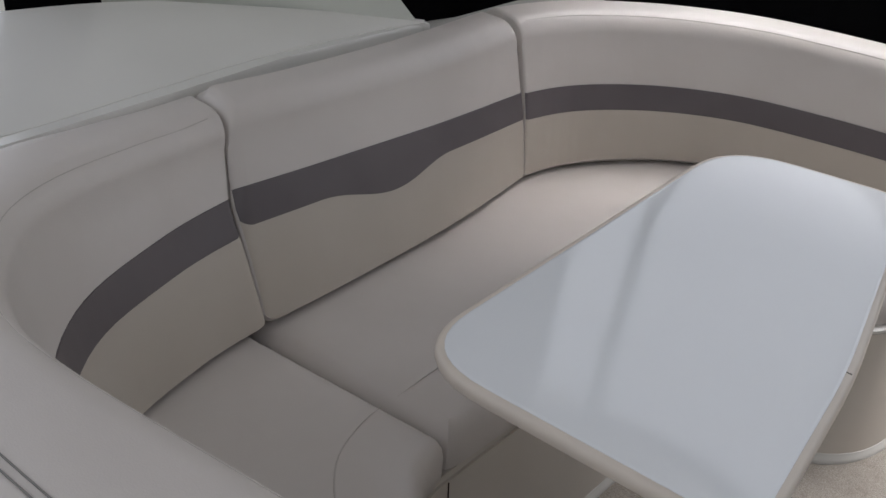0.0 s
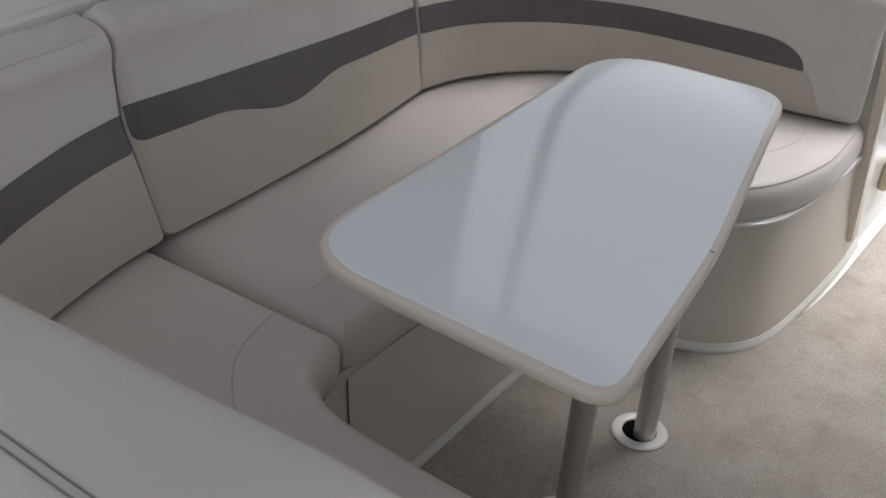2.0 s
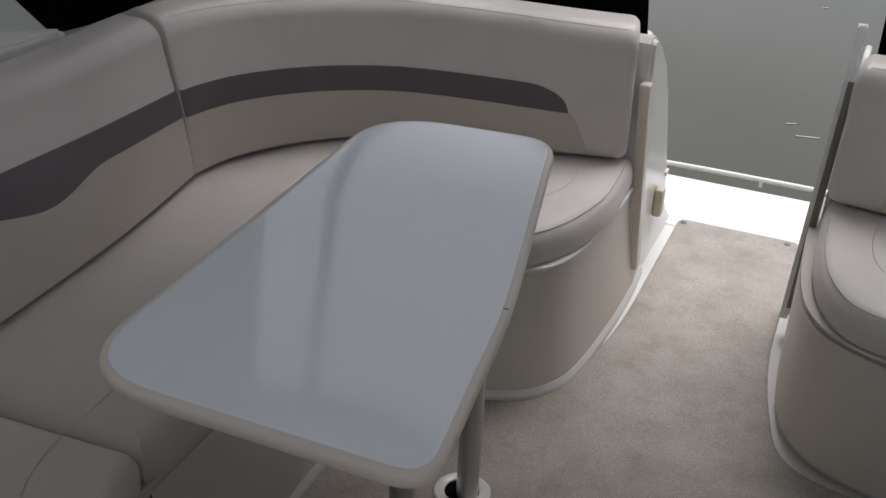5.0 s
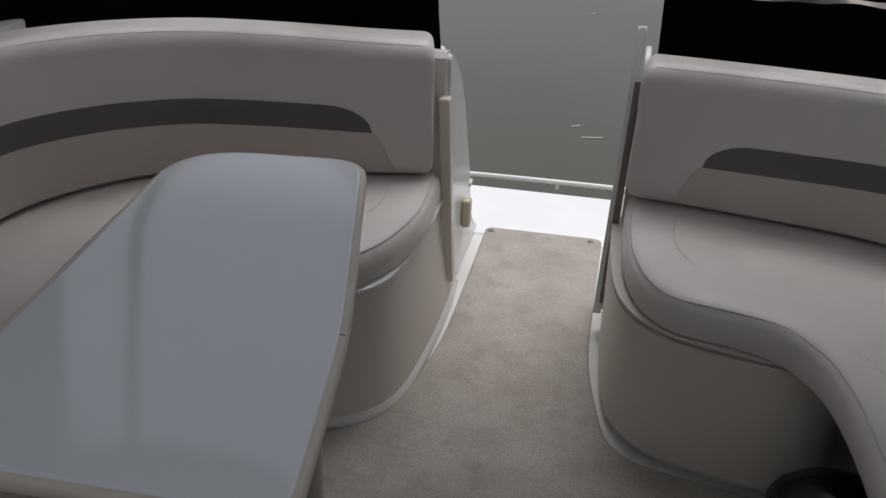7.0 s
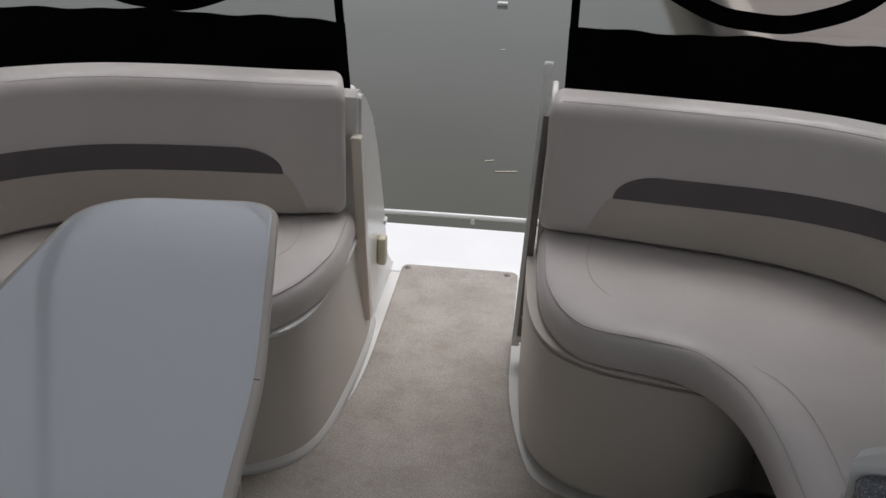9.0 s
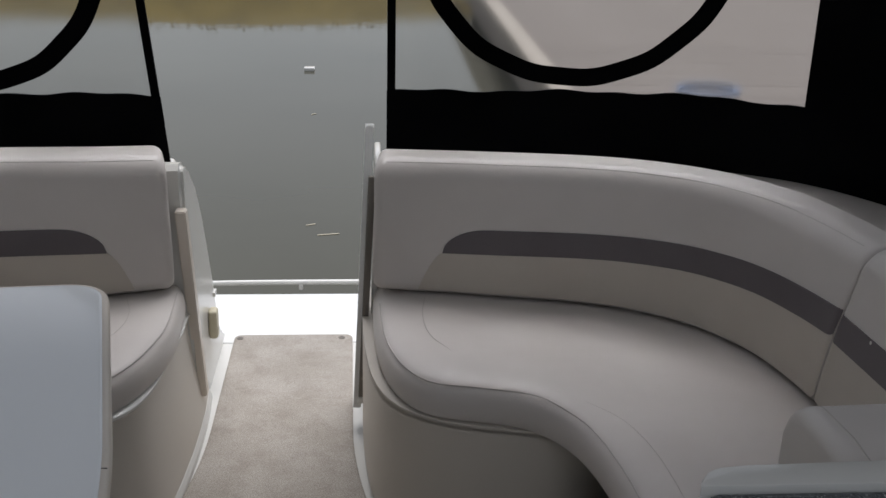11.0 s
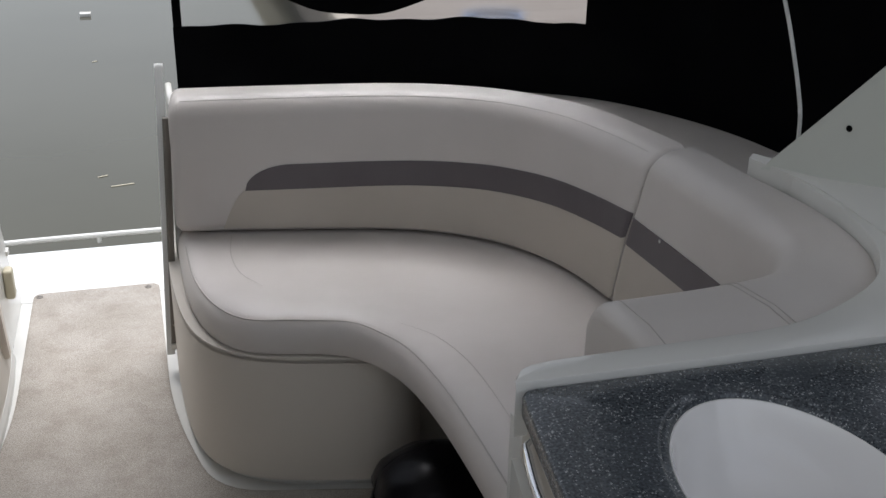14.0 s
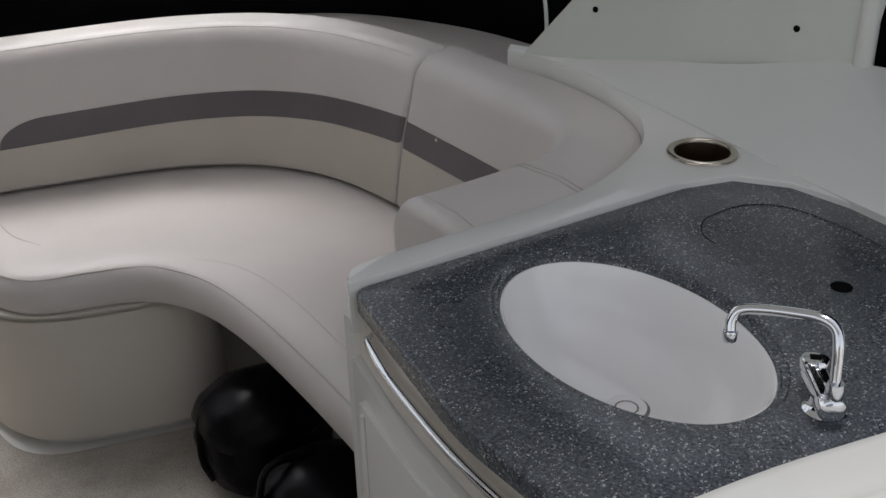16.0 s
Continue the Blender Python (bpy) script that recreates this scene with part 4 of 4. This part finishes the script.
part("cup_well", lathe([(0.0478, 0.002), (0.0470, 0.0), (0.0455, -0.060), (0.040, -0.066), (0.01, -0.067)], (1.222, 0.815, 0.873), sides=36, shut=(False, True)), WELL, cup, "tarnished steel well")

deck_p = deck_thing("white gelcoat port coaming beside the settee")
part("ledge", prism([(-1.46, -0.60), (-1.47, 0.42), (-1.495, 0.79), (-1.52, 1.10), (-1.50, 1.52), (-1.62, 1.52), (-2.0, 0.9), (-2.2, -0.60)], 0.78, 0.856, 0.008), GELCOAT, deck_p)
part("coaming", slope([(-1.50, -0.60), (-1.50, 0.40), (-1.525, 0.75), (-1.545, 1.05), (-1.53, 1.35), (-1.50, 1.50)], [(-1.98, -0.60), (-1.95, 0.40), (-1.90, 0.75), (-1.80, 1.00), (-1.65, 1.30), (-1.51, 1.51)], 0.858, 0.925), GELCOAT, deck_p)
part("aft_shelf", prism([(-0.38, 2.52), (-0.80, 2.46), (-1.10, 2.36), (-1.32, 2.18), (-1.46, 1.98), (-1.53, 1.75), (-1.53, 1.50), (-1.75, 1.50), (-1.78, 1.75), (-1.68, 2.2), (-1.45, 2.5), (-1.2, 2.62), (-0.42, 2.62)], 0.66, 0.742, 0.01), GELCOAT, deck_p)


def wing(p0, p1, rake, height, label):
    """A frosted side screen standing on the coaming, its aft edge raked forward."""
    a, b = Vector(p0), Vector(p1)
    along = (b - a).normalized()
    out = along.cross(Vector((0, 0, 1)))
    ob = thing("side_screen", a, label, "side screen", "side screens")
    bm = bmesh.new()
    corners = [a - Vector((0, 0, 0.012)), b - Vector((0, 0, 0.04)), b + Vector((0, 0, height)) + along * rake * 0.15, a + Vector((0, 0, height)) + along * rake]
    lo = [bm.verts.new(c - out * 0.006) for c in corners]
    hi = [bm.verts.new(c + out * 0.006) for c in corners]
    for i in range(4):
        bm.faces.new((lo[i], lo[(i + 1) % 4], hi[(i + 1) % 4], hi[i]))
    bm.faces.new(lo)
    bm.faces.new(hi)
    bmesh.ops.bevel(bm, geom=bm.edges[:], offset=0.003, segments=2, affect="EDGES")
    part("panel", bm, ACRYLIC, ob)
    part("end_post", tube([b + Vector((0, 0, -0.005)), b + Vector((0, 0, height * 0.5)), b + Vector((0, 0, height)) + along * 0.03], 0.018, 12), GELCOAT, ob)
    return ob, a, along, out


screen_s, wa, walong, wout = wing((1.285, 1.44, 0.872), (1.575, 0.80, 0.955), 0.62, 0.62, "pale frosted side screen fixed with screws, on the starboard coaming")
for along, up in ((0.18, 0.098), (0.585, 0.07)):
    c = wa + walong * along + Vector((0, 0, up))
    for side in (-1, 1):
        part("screw", lathe([(0.0062, 0.0055), (0.0062, 0.0072), (0.004, 0.0085), (0.001, 0.0085)], c, wout * side, 14), DARK, screen_s, "dark screw head")
fitting = thing("round_fitting", (1.478, 1.013, 1.128), "grey round plastic fitting with a red tab on the side screen", "fitting")
spot = Vector((1.478, 1.013, 1.128))
part("disc", lathe([(0.052, 0.0055), (0.052, 0.010), (0.047, 0.015), (0.030, 0.018), (0.006, 0.018)], spot, wout, 36), TRACK, fitting)
part("red_tab", lathe([(0.0085, 0.014), (0.0085, 0.020), (0.0065, 0.0215), (0.002, 0.0215)], spot - walong * 0.022 + Vector((0, 0, -0.024)), wout, 4), RED, fitting, "small red tab")
part("screw", lathe([(0.0062, 0.0055), (0.0062, 0.008), (0.002, 0.009)], spot + walong * 0.036 + Vector((0, 0, -0.040)), wout, 12), DARK, fitting, "dark screw head")
wing((-1.515, 1.50, 0.86), (-1.93, 0.93, 0.920), 0.55, 0.62, "pale frosted side screen on the port coaming")

# ---- transom ----
for x0, x1, side in ((-1.45, -0.40, "port"), (0.155, 1.30, "starboard")):
    tr = thing("transom_wall", ((x0 + x1) / 2, 2.56, -0.2), "white moulded transom bulkhead behind the aft seat", "transom", "transom walls")
    part("moulding", box(x0, x1, 2.545, 2.64, -0.24, 0.74, 0.02, 3), GELCOAT, tr)
jamb = thing("gate_jamb", (-0.39, 2.6, 0), "white curved transom side moulding with a rubber bumper", "gate jamb")
prof = [(2.42, -0.05), (2.42, 0.762), (2.435, 0.776), (2.47, 0.772), (2.53, 0.735), (2.61, 0.655), (2.70, 0.535), (2.78, 0.385), (2.84, 0.24), (2.865, 0.235), (2.87, 0.19), (2.89, 0.10), (2.96, 0.03), (3.06, 0.004), (3.06, -0.05)]
bm = bmesh.new()
lo = [bm.verts.new((-0.415, y, z)) for y, z in prof]
hi = [bm.verts.new((-0.352, y, z)) for y, z in prof]
for i in range(len(prof)):
    bm.faces.new((lo[i], lo[(i + 1) % len(prof)], hi[(i + 1) % len(prof)], hi[i]))
bm.faces.new(lo)
cap = bm.faces.new(hi)
bmesh.ops.bevel(bm, geom=list(cap.edges), offset=0.012, segments=3, affect="EDGES")
part("moulding", bm, GELCOAT, jamb)
part("band", box(-0.372, -0.346, 2.835, 2.872, 0.222, 0.238, 0.003), GELCOAT, jamb)
part("bumper", box(-0.352, -0.325, 2.70, 2.745, 0.140, 0.232, 0.008, 3), FENDER, jamb, "yellowed rubber bumper block")
bm = bmesh.new()
r0, r1 = Vector((-0.343, 2.465, 0.075)), Vector((-0.360, 2.395, 0.660))
for p in (r0, r1):
    for dx, dy in ((-0.014, -0.010), (0.014, -0.010), (0.014, 0.03), (-0.014, 0.03)):
        bm.verts.new((p.x + dx, p.y + dy, p.z))
bm.verts.ensure_lookup_table()
v = bm.verts
for f in ((0, 1, 2, 3), (4, 5, 6, 7), (0, 1, 5, 4), (1, 2, 6, 5), (2, 3, 7, 6), (3, 0, 4, 7)):
    bm.faces.new([v[i] for i in f])
bmesh.ops.bevel(bm, geom=bm.edges[:], offset=0.003, segments=2, affect="EDGES")
part("gate_track", bm, TABLEEDGE, jamb, "beige gate guide strip")

gate = thing("transom_gate", (0.12, 2.47, 0), "white sliding transom gate stowed beside its dark track", "gate")
outline = rounded([(2.403, 0.06), (2.46, 0.06), (2.46, 0.75), (2.50, 0.866), (2.465, 0.883), (2.403, 0.71)], [0.005, 0.005, 0.05, 0.008, 0.012, 0.04], 5)
LEAN = 0.0457


def sheared(bm, k):
    for v in bm.verts:
        v.co.x += k * v.co.z
    return bm


bm = bmesh.new()
lo = [bm.verts.new((0.088, p.x, p.y)) for p in outline]
hi = [bm.verts.new((0.110, p.x, p.y)) for p in outline]
for i in range(len(outline)):
    bm.faces.new((lo[i], lo[(i + 1) % len(outline)], hi[(i + 1) % len(outline)], hi[i]))
caps = [bm.faces.new(lo), bm.faces.new(hi)]
bmesh.ops.bevel(bm, geom=[e for f in caps for e in f.edges], offset=0.003, segments=2, affect="EDGES")
part("panel", sheared(bm, LEAN), BOARD, gate, "white plastic sliding panel")
part("track", sheared(box(0.1005, 0.119, 2.386, 2.4015, 0.105, 0.757, 0.002), LEAN), TRACK, gate, "grey-brown guide track")
part("track_foot", sheared(box(0.1000, 0.1195, 2.384, 2.4016, 0.085, 0.104, 0.002), LEAN), GELCOAT, gate)
for z in (0.165,):
    part("screw", lathe([(0.004, 0.0), (0.004, 0.0012), (0.002, 0.002)], (0.110 + LEAN * z, 2.386, z), (0, -1, 0), 10), STEEL, gate)
part("jamb", sheared(box(0.1325, 0.150, 2.405, 2.62, 0.03, 0.79, 0.006, 3), 0.025), GELCOAT, gate)

# ---- black canvas enclosure ----
def curtain(path, z0, z1, thick=0.005):
    return sweep(path, [(0, z0), (0, z1), (thick, z1), (thick, z0)], -1, 0.0)


def cut(path, a, b):
    """The stretch of a line between two distances."""
    out = [station(path, a, -1)[0]]
    run = 0.0
    for p, q in zip(path, path[1:]):
        run += (q - p).length
        if a < run < b:
            out.append(q.copy())
    return out + [station(path, b, -1)[0]]


def window_sheet(path, a, b, z0, z1, inset):
    bm, cols = bmesh.new(), []
    for s in np.linspace(a, b, 24):
        q, n = station(path, s, -1)
        cols.append([bm.verts.new((q.x + n.x * inset, q.y + n.y * inset, z)) for z in (z0, (z0 + z1) / 2, z1)])
    for u, v in zip(cols, cols[1:]):
        for j in range(2):
            bm.faces.new((u[j], u[j + 1], v[j + 1], v[j]))
    return bm


def zip_ring(path, s_mid, z_mid, r, width):
    """A U-shaped zip tape sewn into the window: half a round below, straight sides above."""
    bm, cols = bmesh.new(), []
    steps = [(1.0, z) for z in np.linspace(2.31, z_mid, 14)[:-1]] + [(None, a) for a in np.linspace(0, -math.pi, 61)] + [(-1.0, z) for z in np.linspace(z_mid, 2.31, 14)[1:]]
    for kind, v in steps:
        col = []
        for rr, off in ((r, 0.0), (r, -0.004), (r - width, -0.004), (r - width, 0.0)):
            if kind is None:
                rr += 0.003 * math.sin(5 * v) * math.sin(11 * v + 1)
                s, z = s_mid + rr * math.cos(v), z_mid + rr * math.sin(v)
            else:
                s, z = s_mid + rr * kind, v
            q, n = station(path, s, -1)
            col.append(bm.verts.new((q.x + n.x * off, q.y + n.y * off, z)))
        cols.append(col)
    for u, v in zip(cols, cols[1:]):
        for j in range(4):
            bm.faces.new((u[j], u[(j + 1) % 4], v[(j + 1) % 4], v[j]))
    return bm


def hem(path, a, b, z, amp):
    """A strip whose upper edge puckers along the window's sill."""
    bm, cols = bmesh.new(), []
    for s in np.linspace(a, b, 90):
        q, n = station(path, s, -1)
        h = z + amp * (math.sin(s * 17) + 0.6 * math.sin(s * 41 + 1))
        cols.append([bm.verts.new((q.x + n.x * o, q.y + n.y * o, zz)) for o, zz in ((-0.003, z - 0.08), (-0.003, h), (0.008, h), (0.008, z - 0.08))])
    for u, v in zip(cols, cols[1:]):
        for j in range(4):
            bm.faces.new((u[j], u[(j + 1) % 4], v[(j + 1) % 4], v[j]))
    return bm


HEAD = 2.40
PATH_S = spline([(0.185, 2.53), (0.60, 2.54), (0.95, 2.51), (1.28, 2.36), (1.48, 2.08), (1.58, 1.75), (1.64, 1.35), (1.72, 0.90), (1.78, 0.30), (1.80, -0.9)], 0.04)
PATH_P = spline([(-1.945, 0.72), (-1.92, 0.95), (-1.85, 1.35), (-1.78, 1.75), (-1.68, 2.08), (-1.48, 2.36), (-1.16, 2.51), (-0.80, 2.54), (-0.405, 2.53)], 0.04)
LS, LP = line_length(PATH_S), line_length(PATH_P)
WS = next(s for s in np.linspace(0, LS, 400) if station(PATH_S, s, -1)[0].x > 1.275)
WP = LP - 1.15


def enclosure(path, w0, w1, sill, length, ring_mid, ring_z, ring_r, label, side0=0.0):
    q = station(path, length / 2, -1)[0]
    ob = thing("canvas_curtain", (q.x, q.y, 0.79), label, "canvas", "canvas curtains")
    part("skirt", curtain(path, 0.735, sill - 0.004), CANVAS, ob)
    part("hem", hem(path, w0, w1, sill, 0.0035), CANVAS, ob)
    if w0 > 0.1:
        part("side_panel", curtain(cut(path, 0.0, w0), sill - 0.004, HEAD), CANVAS, ob)
    if w1 < length - 0.1:
        part("side_panel", curtain(cut(path, w1, side0), sill - 0.004, HEAD), CANVAS, ob)
        part("side_panel", curtain(cut(path, side0 + 0.55, length), sill - 0.004, HEAD), CANVAS, ob)
        part("header", curtain(cut(path, side0, side0 + 0.55), 2.05, HEAD), CANVAS, ob)
        pane = part("window", window_sheet(path, side0 - 0.01, side0 + 0.56, sill - 0.01, 2.06, 0.003), HAZY_VINYL, ob, "hazy vinyl side window")
    part("header", curtain(cut(path, w0, w1), 2.31, HEAD), CANVAS, ob)
    for s in (w0, w1):
        s = min(max(s, 0.012), length - 0.012)
        part("edge_tape", curtain(cut(path, max(s - 0.011, 0), min(s + 0.011, length)), sill - 0.02, 2.32, 0.008), CANVAS, ob)
    sheet = part("window", window_sheet(path, w0, w1, sill - 0.01, 2.32, 0.003), CLEAR_VINYL, ob, "clear vinyl window")
    part("zip_tape", zip_ring(path, ring_mid, ring_z, ring_r, 0.048), CANVAS, sheet, "black curved zip tape")
    return ob


enclosure(PATH_S, 0.0, WS, 0.955, LS, 0.50, 1.415, 0.445, "black canvas curtain with a clear vinyl window, starboard side", next(s for s in np.linspace(0, LS, 600) if s > 1.0 and station(PATH_S, s, -1)[0].y < 1.545))
port_curtain = enclosure(PATH_P, WP, LP, 0.938, LP, LP - 0.50, 1.375, 0.435, "black canvas curtain with a clear vinyl window, port side")

for piece in port_curtain.children_recursive:
    for v in piece.data.vertices:
        v.co.x -= 0.09 * (v.co.z - 0.80)

# never in view: cut to an L to shape the daylight inside
roof = thing("canvas_roof", (0, 1.2, HEAD), "unseen roof over the cockpit, added to block and soften daylight", "canvas")
bm = bmesh.new()
bm.faces.new([bm.verts.new((x, y, HEAD + 0.004)) for x, y in ((-2.1, -1.6), (0.22, -1.6), (0.22, 0.45), (1.80, 0.45), (1.80, 2.62), (-2.1, 2.62))])
part("sheet", bm, ROOF_BOUNCE, roof, "unseen pale sheet that bounces light down")

cord = thing("hanging_cord", (1.45, 1.57, 0.87), "thin white cord hanging against the black canvas", "cord")
part("line", tube(spline([Vector((1.44, 1.83, 1.50)), Vector((1.445, 1.75, 1.25)), Vector((1.45, 1.66, 1.09)), Vector((1.45, 1.595, 0.97)), Vector((1.452, 1.575, 0.90)), Vector((1.452, 1.572, 0.80))], 0.02), 0.0045, 8), ROPE, cord)

# ---- stowed bags below the starboard seat ----
def lump(center, size, seed, name, mat, parent):
    bm = bmesh.new()
    bmesh.ops.create_icosphere(bm, subdivisions=4, radius=1)
    for v in bm.verts:
        n = v.co.normalized()
        k = 1 + 0.07 * noise.noise(n * 1.4 + Vector((seed, 0, 0))) + 0.035 * noise.noise(n * 3.5 + Vector((0, seed, 0))) + 0.014 * noise.noise(Vector((n.x * 5, n.y * 5, n.z * 14)) + Vector((0, 0, seed)))
        flat = Vector((math.copysign(abs(n.x) ** 0.85, n.x), math.copysign(abs(n.y) ** 0.85, n.y), math.copysign(abs(n.z) ** 0.8, n.z)))
        crease = 1 - 0.06 * math.exp(-((n.z - 0.12) / 0.05) ** 2)
        v.co = Vector(center) + Vector((flat.x * size[0] * crease, flat.y * size[1] * crease, max(flat.z, -0.85) * size[2])) * k
    return part(name, bm, mat, parent)


for c, size, seed in (((0.640, 1.50, 0.112), (0.150, 0.14, 0.130), 1.0), ((0.665, 1.22, 0.090), (0.15, 0.13, 0.105), 4.0)):
    bag = thing("stowed_bag", (c[0], c[1], 0.0), "black nylon bag stowed under the seat", "bag", "stowed bags")
    lump(c, size, seed, "body", BLACKBAG, bag)
    part("strap", tube(spline([Vector((c[0] - size[0] * 0.9, c[1] - 0.04, 0.05)), Vector((c[0] - size[0] * 0.98, c[1] - 0.01, 0.10)), Vector((c[0] - size[0] * 0.75, c[1] + 0.03, 0.20)), Vector((c[0], c[1] + 0.04, c[2] + size[2] * 1.0))], 0.02), 0.008, 8), BLACKBAG, bag)
tagged(part("wall_liner", box(0.93, 0.98, 0.78, 2.3, -0.012, 0.34, 0.01), GELCOAT_TAN), "cream moulded liner under the starboard seat", "wall", kind="structure")
tagged(part("wall_port", box(-1.62, -1.52, -0.6, 2.5, -0.10, 0.80, 0.01), GELCOAT), "white moulded hull side, port", "wall", kind="structure")
tagged(part("wall_starboard", box(1.32, 1.42, -0.6, 2.4, -0.10, 0.66, 0.01), GELCOAT), "white moulded hull side, starboard", "wall", kind="structure")
# added wall behind the camera, its height limits light from forward
tagged(part("wall_forward", prism([(-1.9, -1.66), (0.15, -1.66), (0.15, -1.6), (-1.9, -1.6)], -0.1, 1.55), GELCOAT, smooth=False), "unseen white wall added forward to hold back daylight", "wall", kind="structure")

# added lower wall, also unseen, leaves an opening for low front light
tagged(part("wall_helm", box(0.151, 1.75, -1.66, -1.6, -0.1, 0.85, 0.01), GELCOAT), "unseen low white wall, kept low to let daylight in", "wall", kind="structure")

# ---- swim platform and its rail ----
plat = thing("swim_platform", (-0.1, 3.3, -0.2), "sunlit white swim platform behind the transom", "platform")
part("deck", prism([tuple(p) for p in rounded([(-1.5, 2.66), (1.5, 2.66), (1.3, 3.68), (0.6, 3.75), (-0.7, 3.75), (-1.4, 3.68)], 0.1, 6)], -0.26, -0.16, 0.015, 3), DECKWHITE, plat)
part("step", box(-0.42, 0.17, 2.98, 3.09, -0.159, -0.006, 0.012, 3), DECKWHITE, plat)
rail_line = spline([Vector((-1.25, 3.66, -0.148)), Vector((-0.75, 3.81, -0.146)), Vector((-0.135, 3.84, -0.145)), Vector((0.45, 3.82, -0.146)), Vector((1.1, 3.70, -0.148))], 0.03)
part("rail", tube(rail_line, 0.011, 12), GELCOAT, plat, "white tubular edge rail")
for px in (-0.75, -0.135, 0.50):
    q = min(rail_line, key=lambda p: abs(p.x - px))
    part("rail_post", tube([(q.x, q.y - 0.004, -0.175), (q.x, q.y, -0.146)], 0.009, 10), GELCOAT, plat)

# ---- water, shore, dock ----
bm = bmesh.new()
bmesh.ops.create_grid(bm, x_segments=8, y_segments=8, size=400, matrix=Matrix.Translation((0, 0, -0.6)))
tagged(part("water", bm, WATER), "still murky grey-green lake water", "water", kind="structure")

bank_line = [Vector((x, 40 + 0.9 * math.sin(x * 0.11) + 0.4 * math.sin(x * 0.37))) for x in np.linspace(-120, 120, 121)]
bm, rows = bmesh.new(), []
for k, (dy, z) in enumerate(((0, -0.75), (0.6, -0.2), (2.0, 2.2), (4, 4.2), (6, 4.65), (30, 4.8), (360, 5.0))):
    rows.append([bm.verts.new((p.x * (1 + max(0, dy - 30) / 120), p.y + dy, z + (0.10 * noise.noise(Vector((p.x * 0.3, dy, 0))) if z > 0 else 0))) for p in bank_line])
for a, b in zip(rows, rows[1:]):
    for i in range(len(a) - 1):
        bm.faces.new((a[i], a[i + 1], b[i + 1], b[i]))
tagged(part("ground", bm, BANK), "olive-brown grassy far bank of the lake", "ground", kind="structure")

def grass_clumps():
    rnd = random.Random(5)
    verts, faces = [], []
    for _ in range(5000):
        x = rnd.uniform(-45, 45)
        d = rnd.uniform(0, 7)
        y = 40 + 0.9 * math.sin(x * 0.11) + 0.4 * math.sin(x * 0.37) + d
        z = -0.7 + min(d, 4.0) * 1.2 + max(d - 4, 0) * 0.3
        h, w, a = rnd.uniform(0.04, 0.10), rnd.uniform(0.04, 0.12), rnd.uniform(0, math.pi)
        dx, dy, lx = w * math.cos(a), w * math.sin(a), rnd.uniform(-0.2, 0.2)
        i = len(verts)
        verts += [(x - dx, y - dy, z), (x + dx, y + dy, z), (x + lx, y, z + h)]
        faces.append((i, i + 1, i + 2))
    me = bpy.data.meshes.new("reeds")
    me.from_pydata(verts, [], faces)
    me.materials.append(BANK)
    return tagged(new("reeds", me), "dry olive reeds along the far bank", "reeds", kind="stuff")


grass_clumps()

# floating bits on the water
for x, y, l, a in ((-0.09, 5.66, 0.13, 12), (-0.20, 5.83, 0.06, 25), (-0.42, 10.42, 0.10, 0), (-0.30, 8.6, 0.05, 40)):
    bit = thing("floating_scrap", (x, y, -0.6), "pale scrap of litter floating on the water", "litter", "floating scraps")
    flat = y > 10
    bm = box(-l / 2, l / 2, -0.05 if flat else -0.005, 0.05 if flat else 0.005, 0.0005, 0.03 if flat else 0.004, 0.0015)
    bmesh.ops.transform(bm, matrix=pose(x, y, -0.6, 0, 0, a), verts=bm.verts[:])
    part("chip", bm, GELCOAT if flat else STRAW, bit)

# ---- wooden dock ----
dock = thing("dock", (4.5, 11.0, -0.6), "weathered grey-brown plank dock seen through the window", "dock")
board = box(-2.75, 2.75, -0.068, 0.068, -0.02, 0.02, 0.004)
first = part("plank", board, PLANK, dock)
first.matrix_world = pose(4.35, 5.5, -0.10)
rnd = random.Random(3)
for i in range(1, 75):
    ob = new("plank", first.data)
    ob.parent = dock
    ob.matrix_parent_inverse = dock.matrix_world.inverted()
    ob.matrix_world = pose(4.35 + rnd.uniform(-0.015, 0.015), 5.5 + i * 0.143, -0.10 + rnd.uniform(-0.003, 0.003), 0, 0, rnd.uniform(-0.1, 0.1))
part("stringer", box(1.44, 1.60, 5.4, 16.2, -0.16, -0.055, 0.01), STRINGER, dock, "pale timber edge beam")
part("fascia", box(1.47, 1.55, 5.4, 16.2, -0.45, -0.161, 0.01), PLANK, dock)
for y in (6.0, 9.0, 12.0, 15.0):
    part("pile", lathe([(0.11, -1.2), (0.11, -0.17)], (1.75, y, 0), sides=14), PLANK, dock)
hose = thing("coiled_hose", (2.55, 7.1, -0.08), "pale blue coiled hose lying on the dock", "hose")
for k in range(2):
    part("loop", tube([(2.55 + (0.17 - 0.015 * k) * math.cos(a) * 1.3, 7.1 + (0.17 - 0.015 * k) * math.sin(a), -0.062 + 0.018 * k) for a in np.linspace(0, 2 * math.pi, 33)[:-1]], 0.011, 8, True), HOSE, hose)
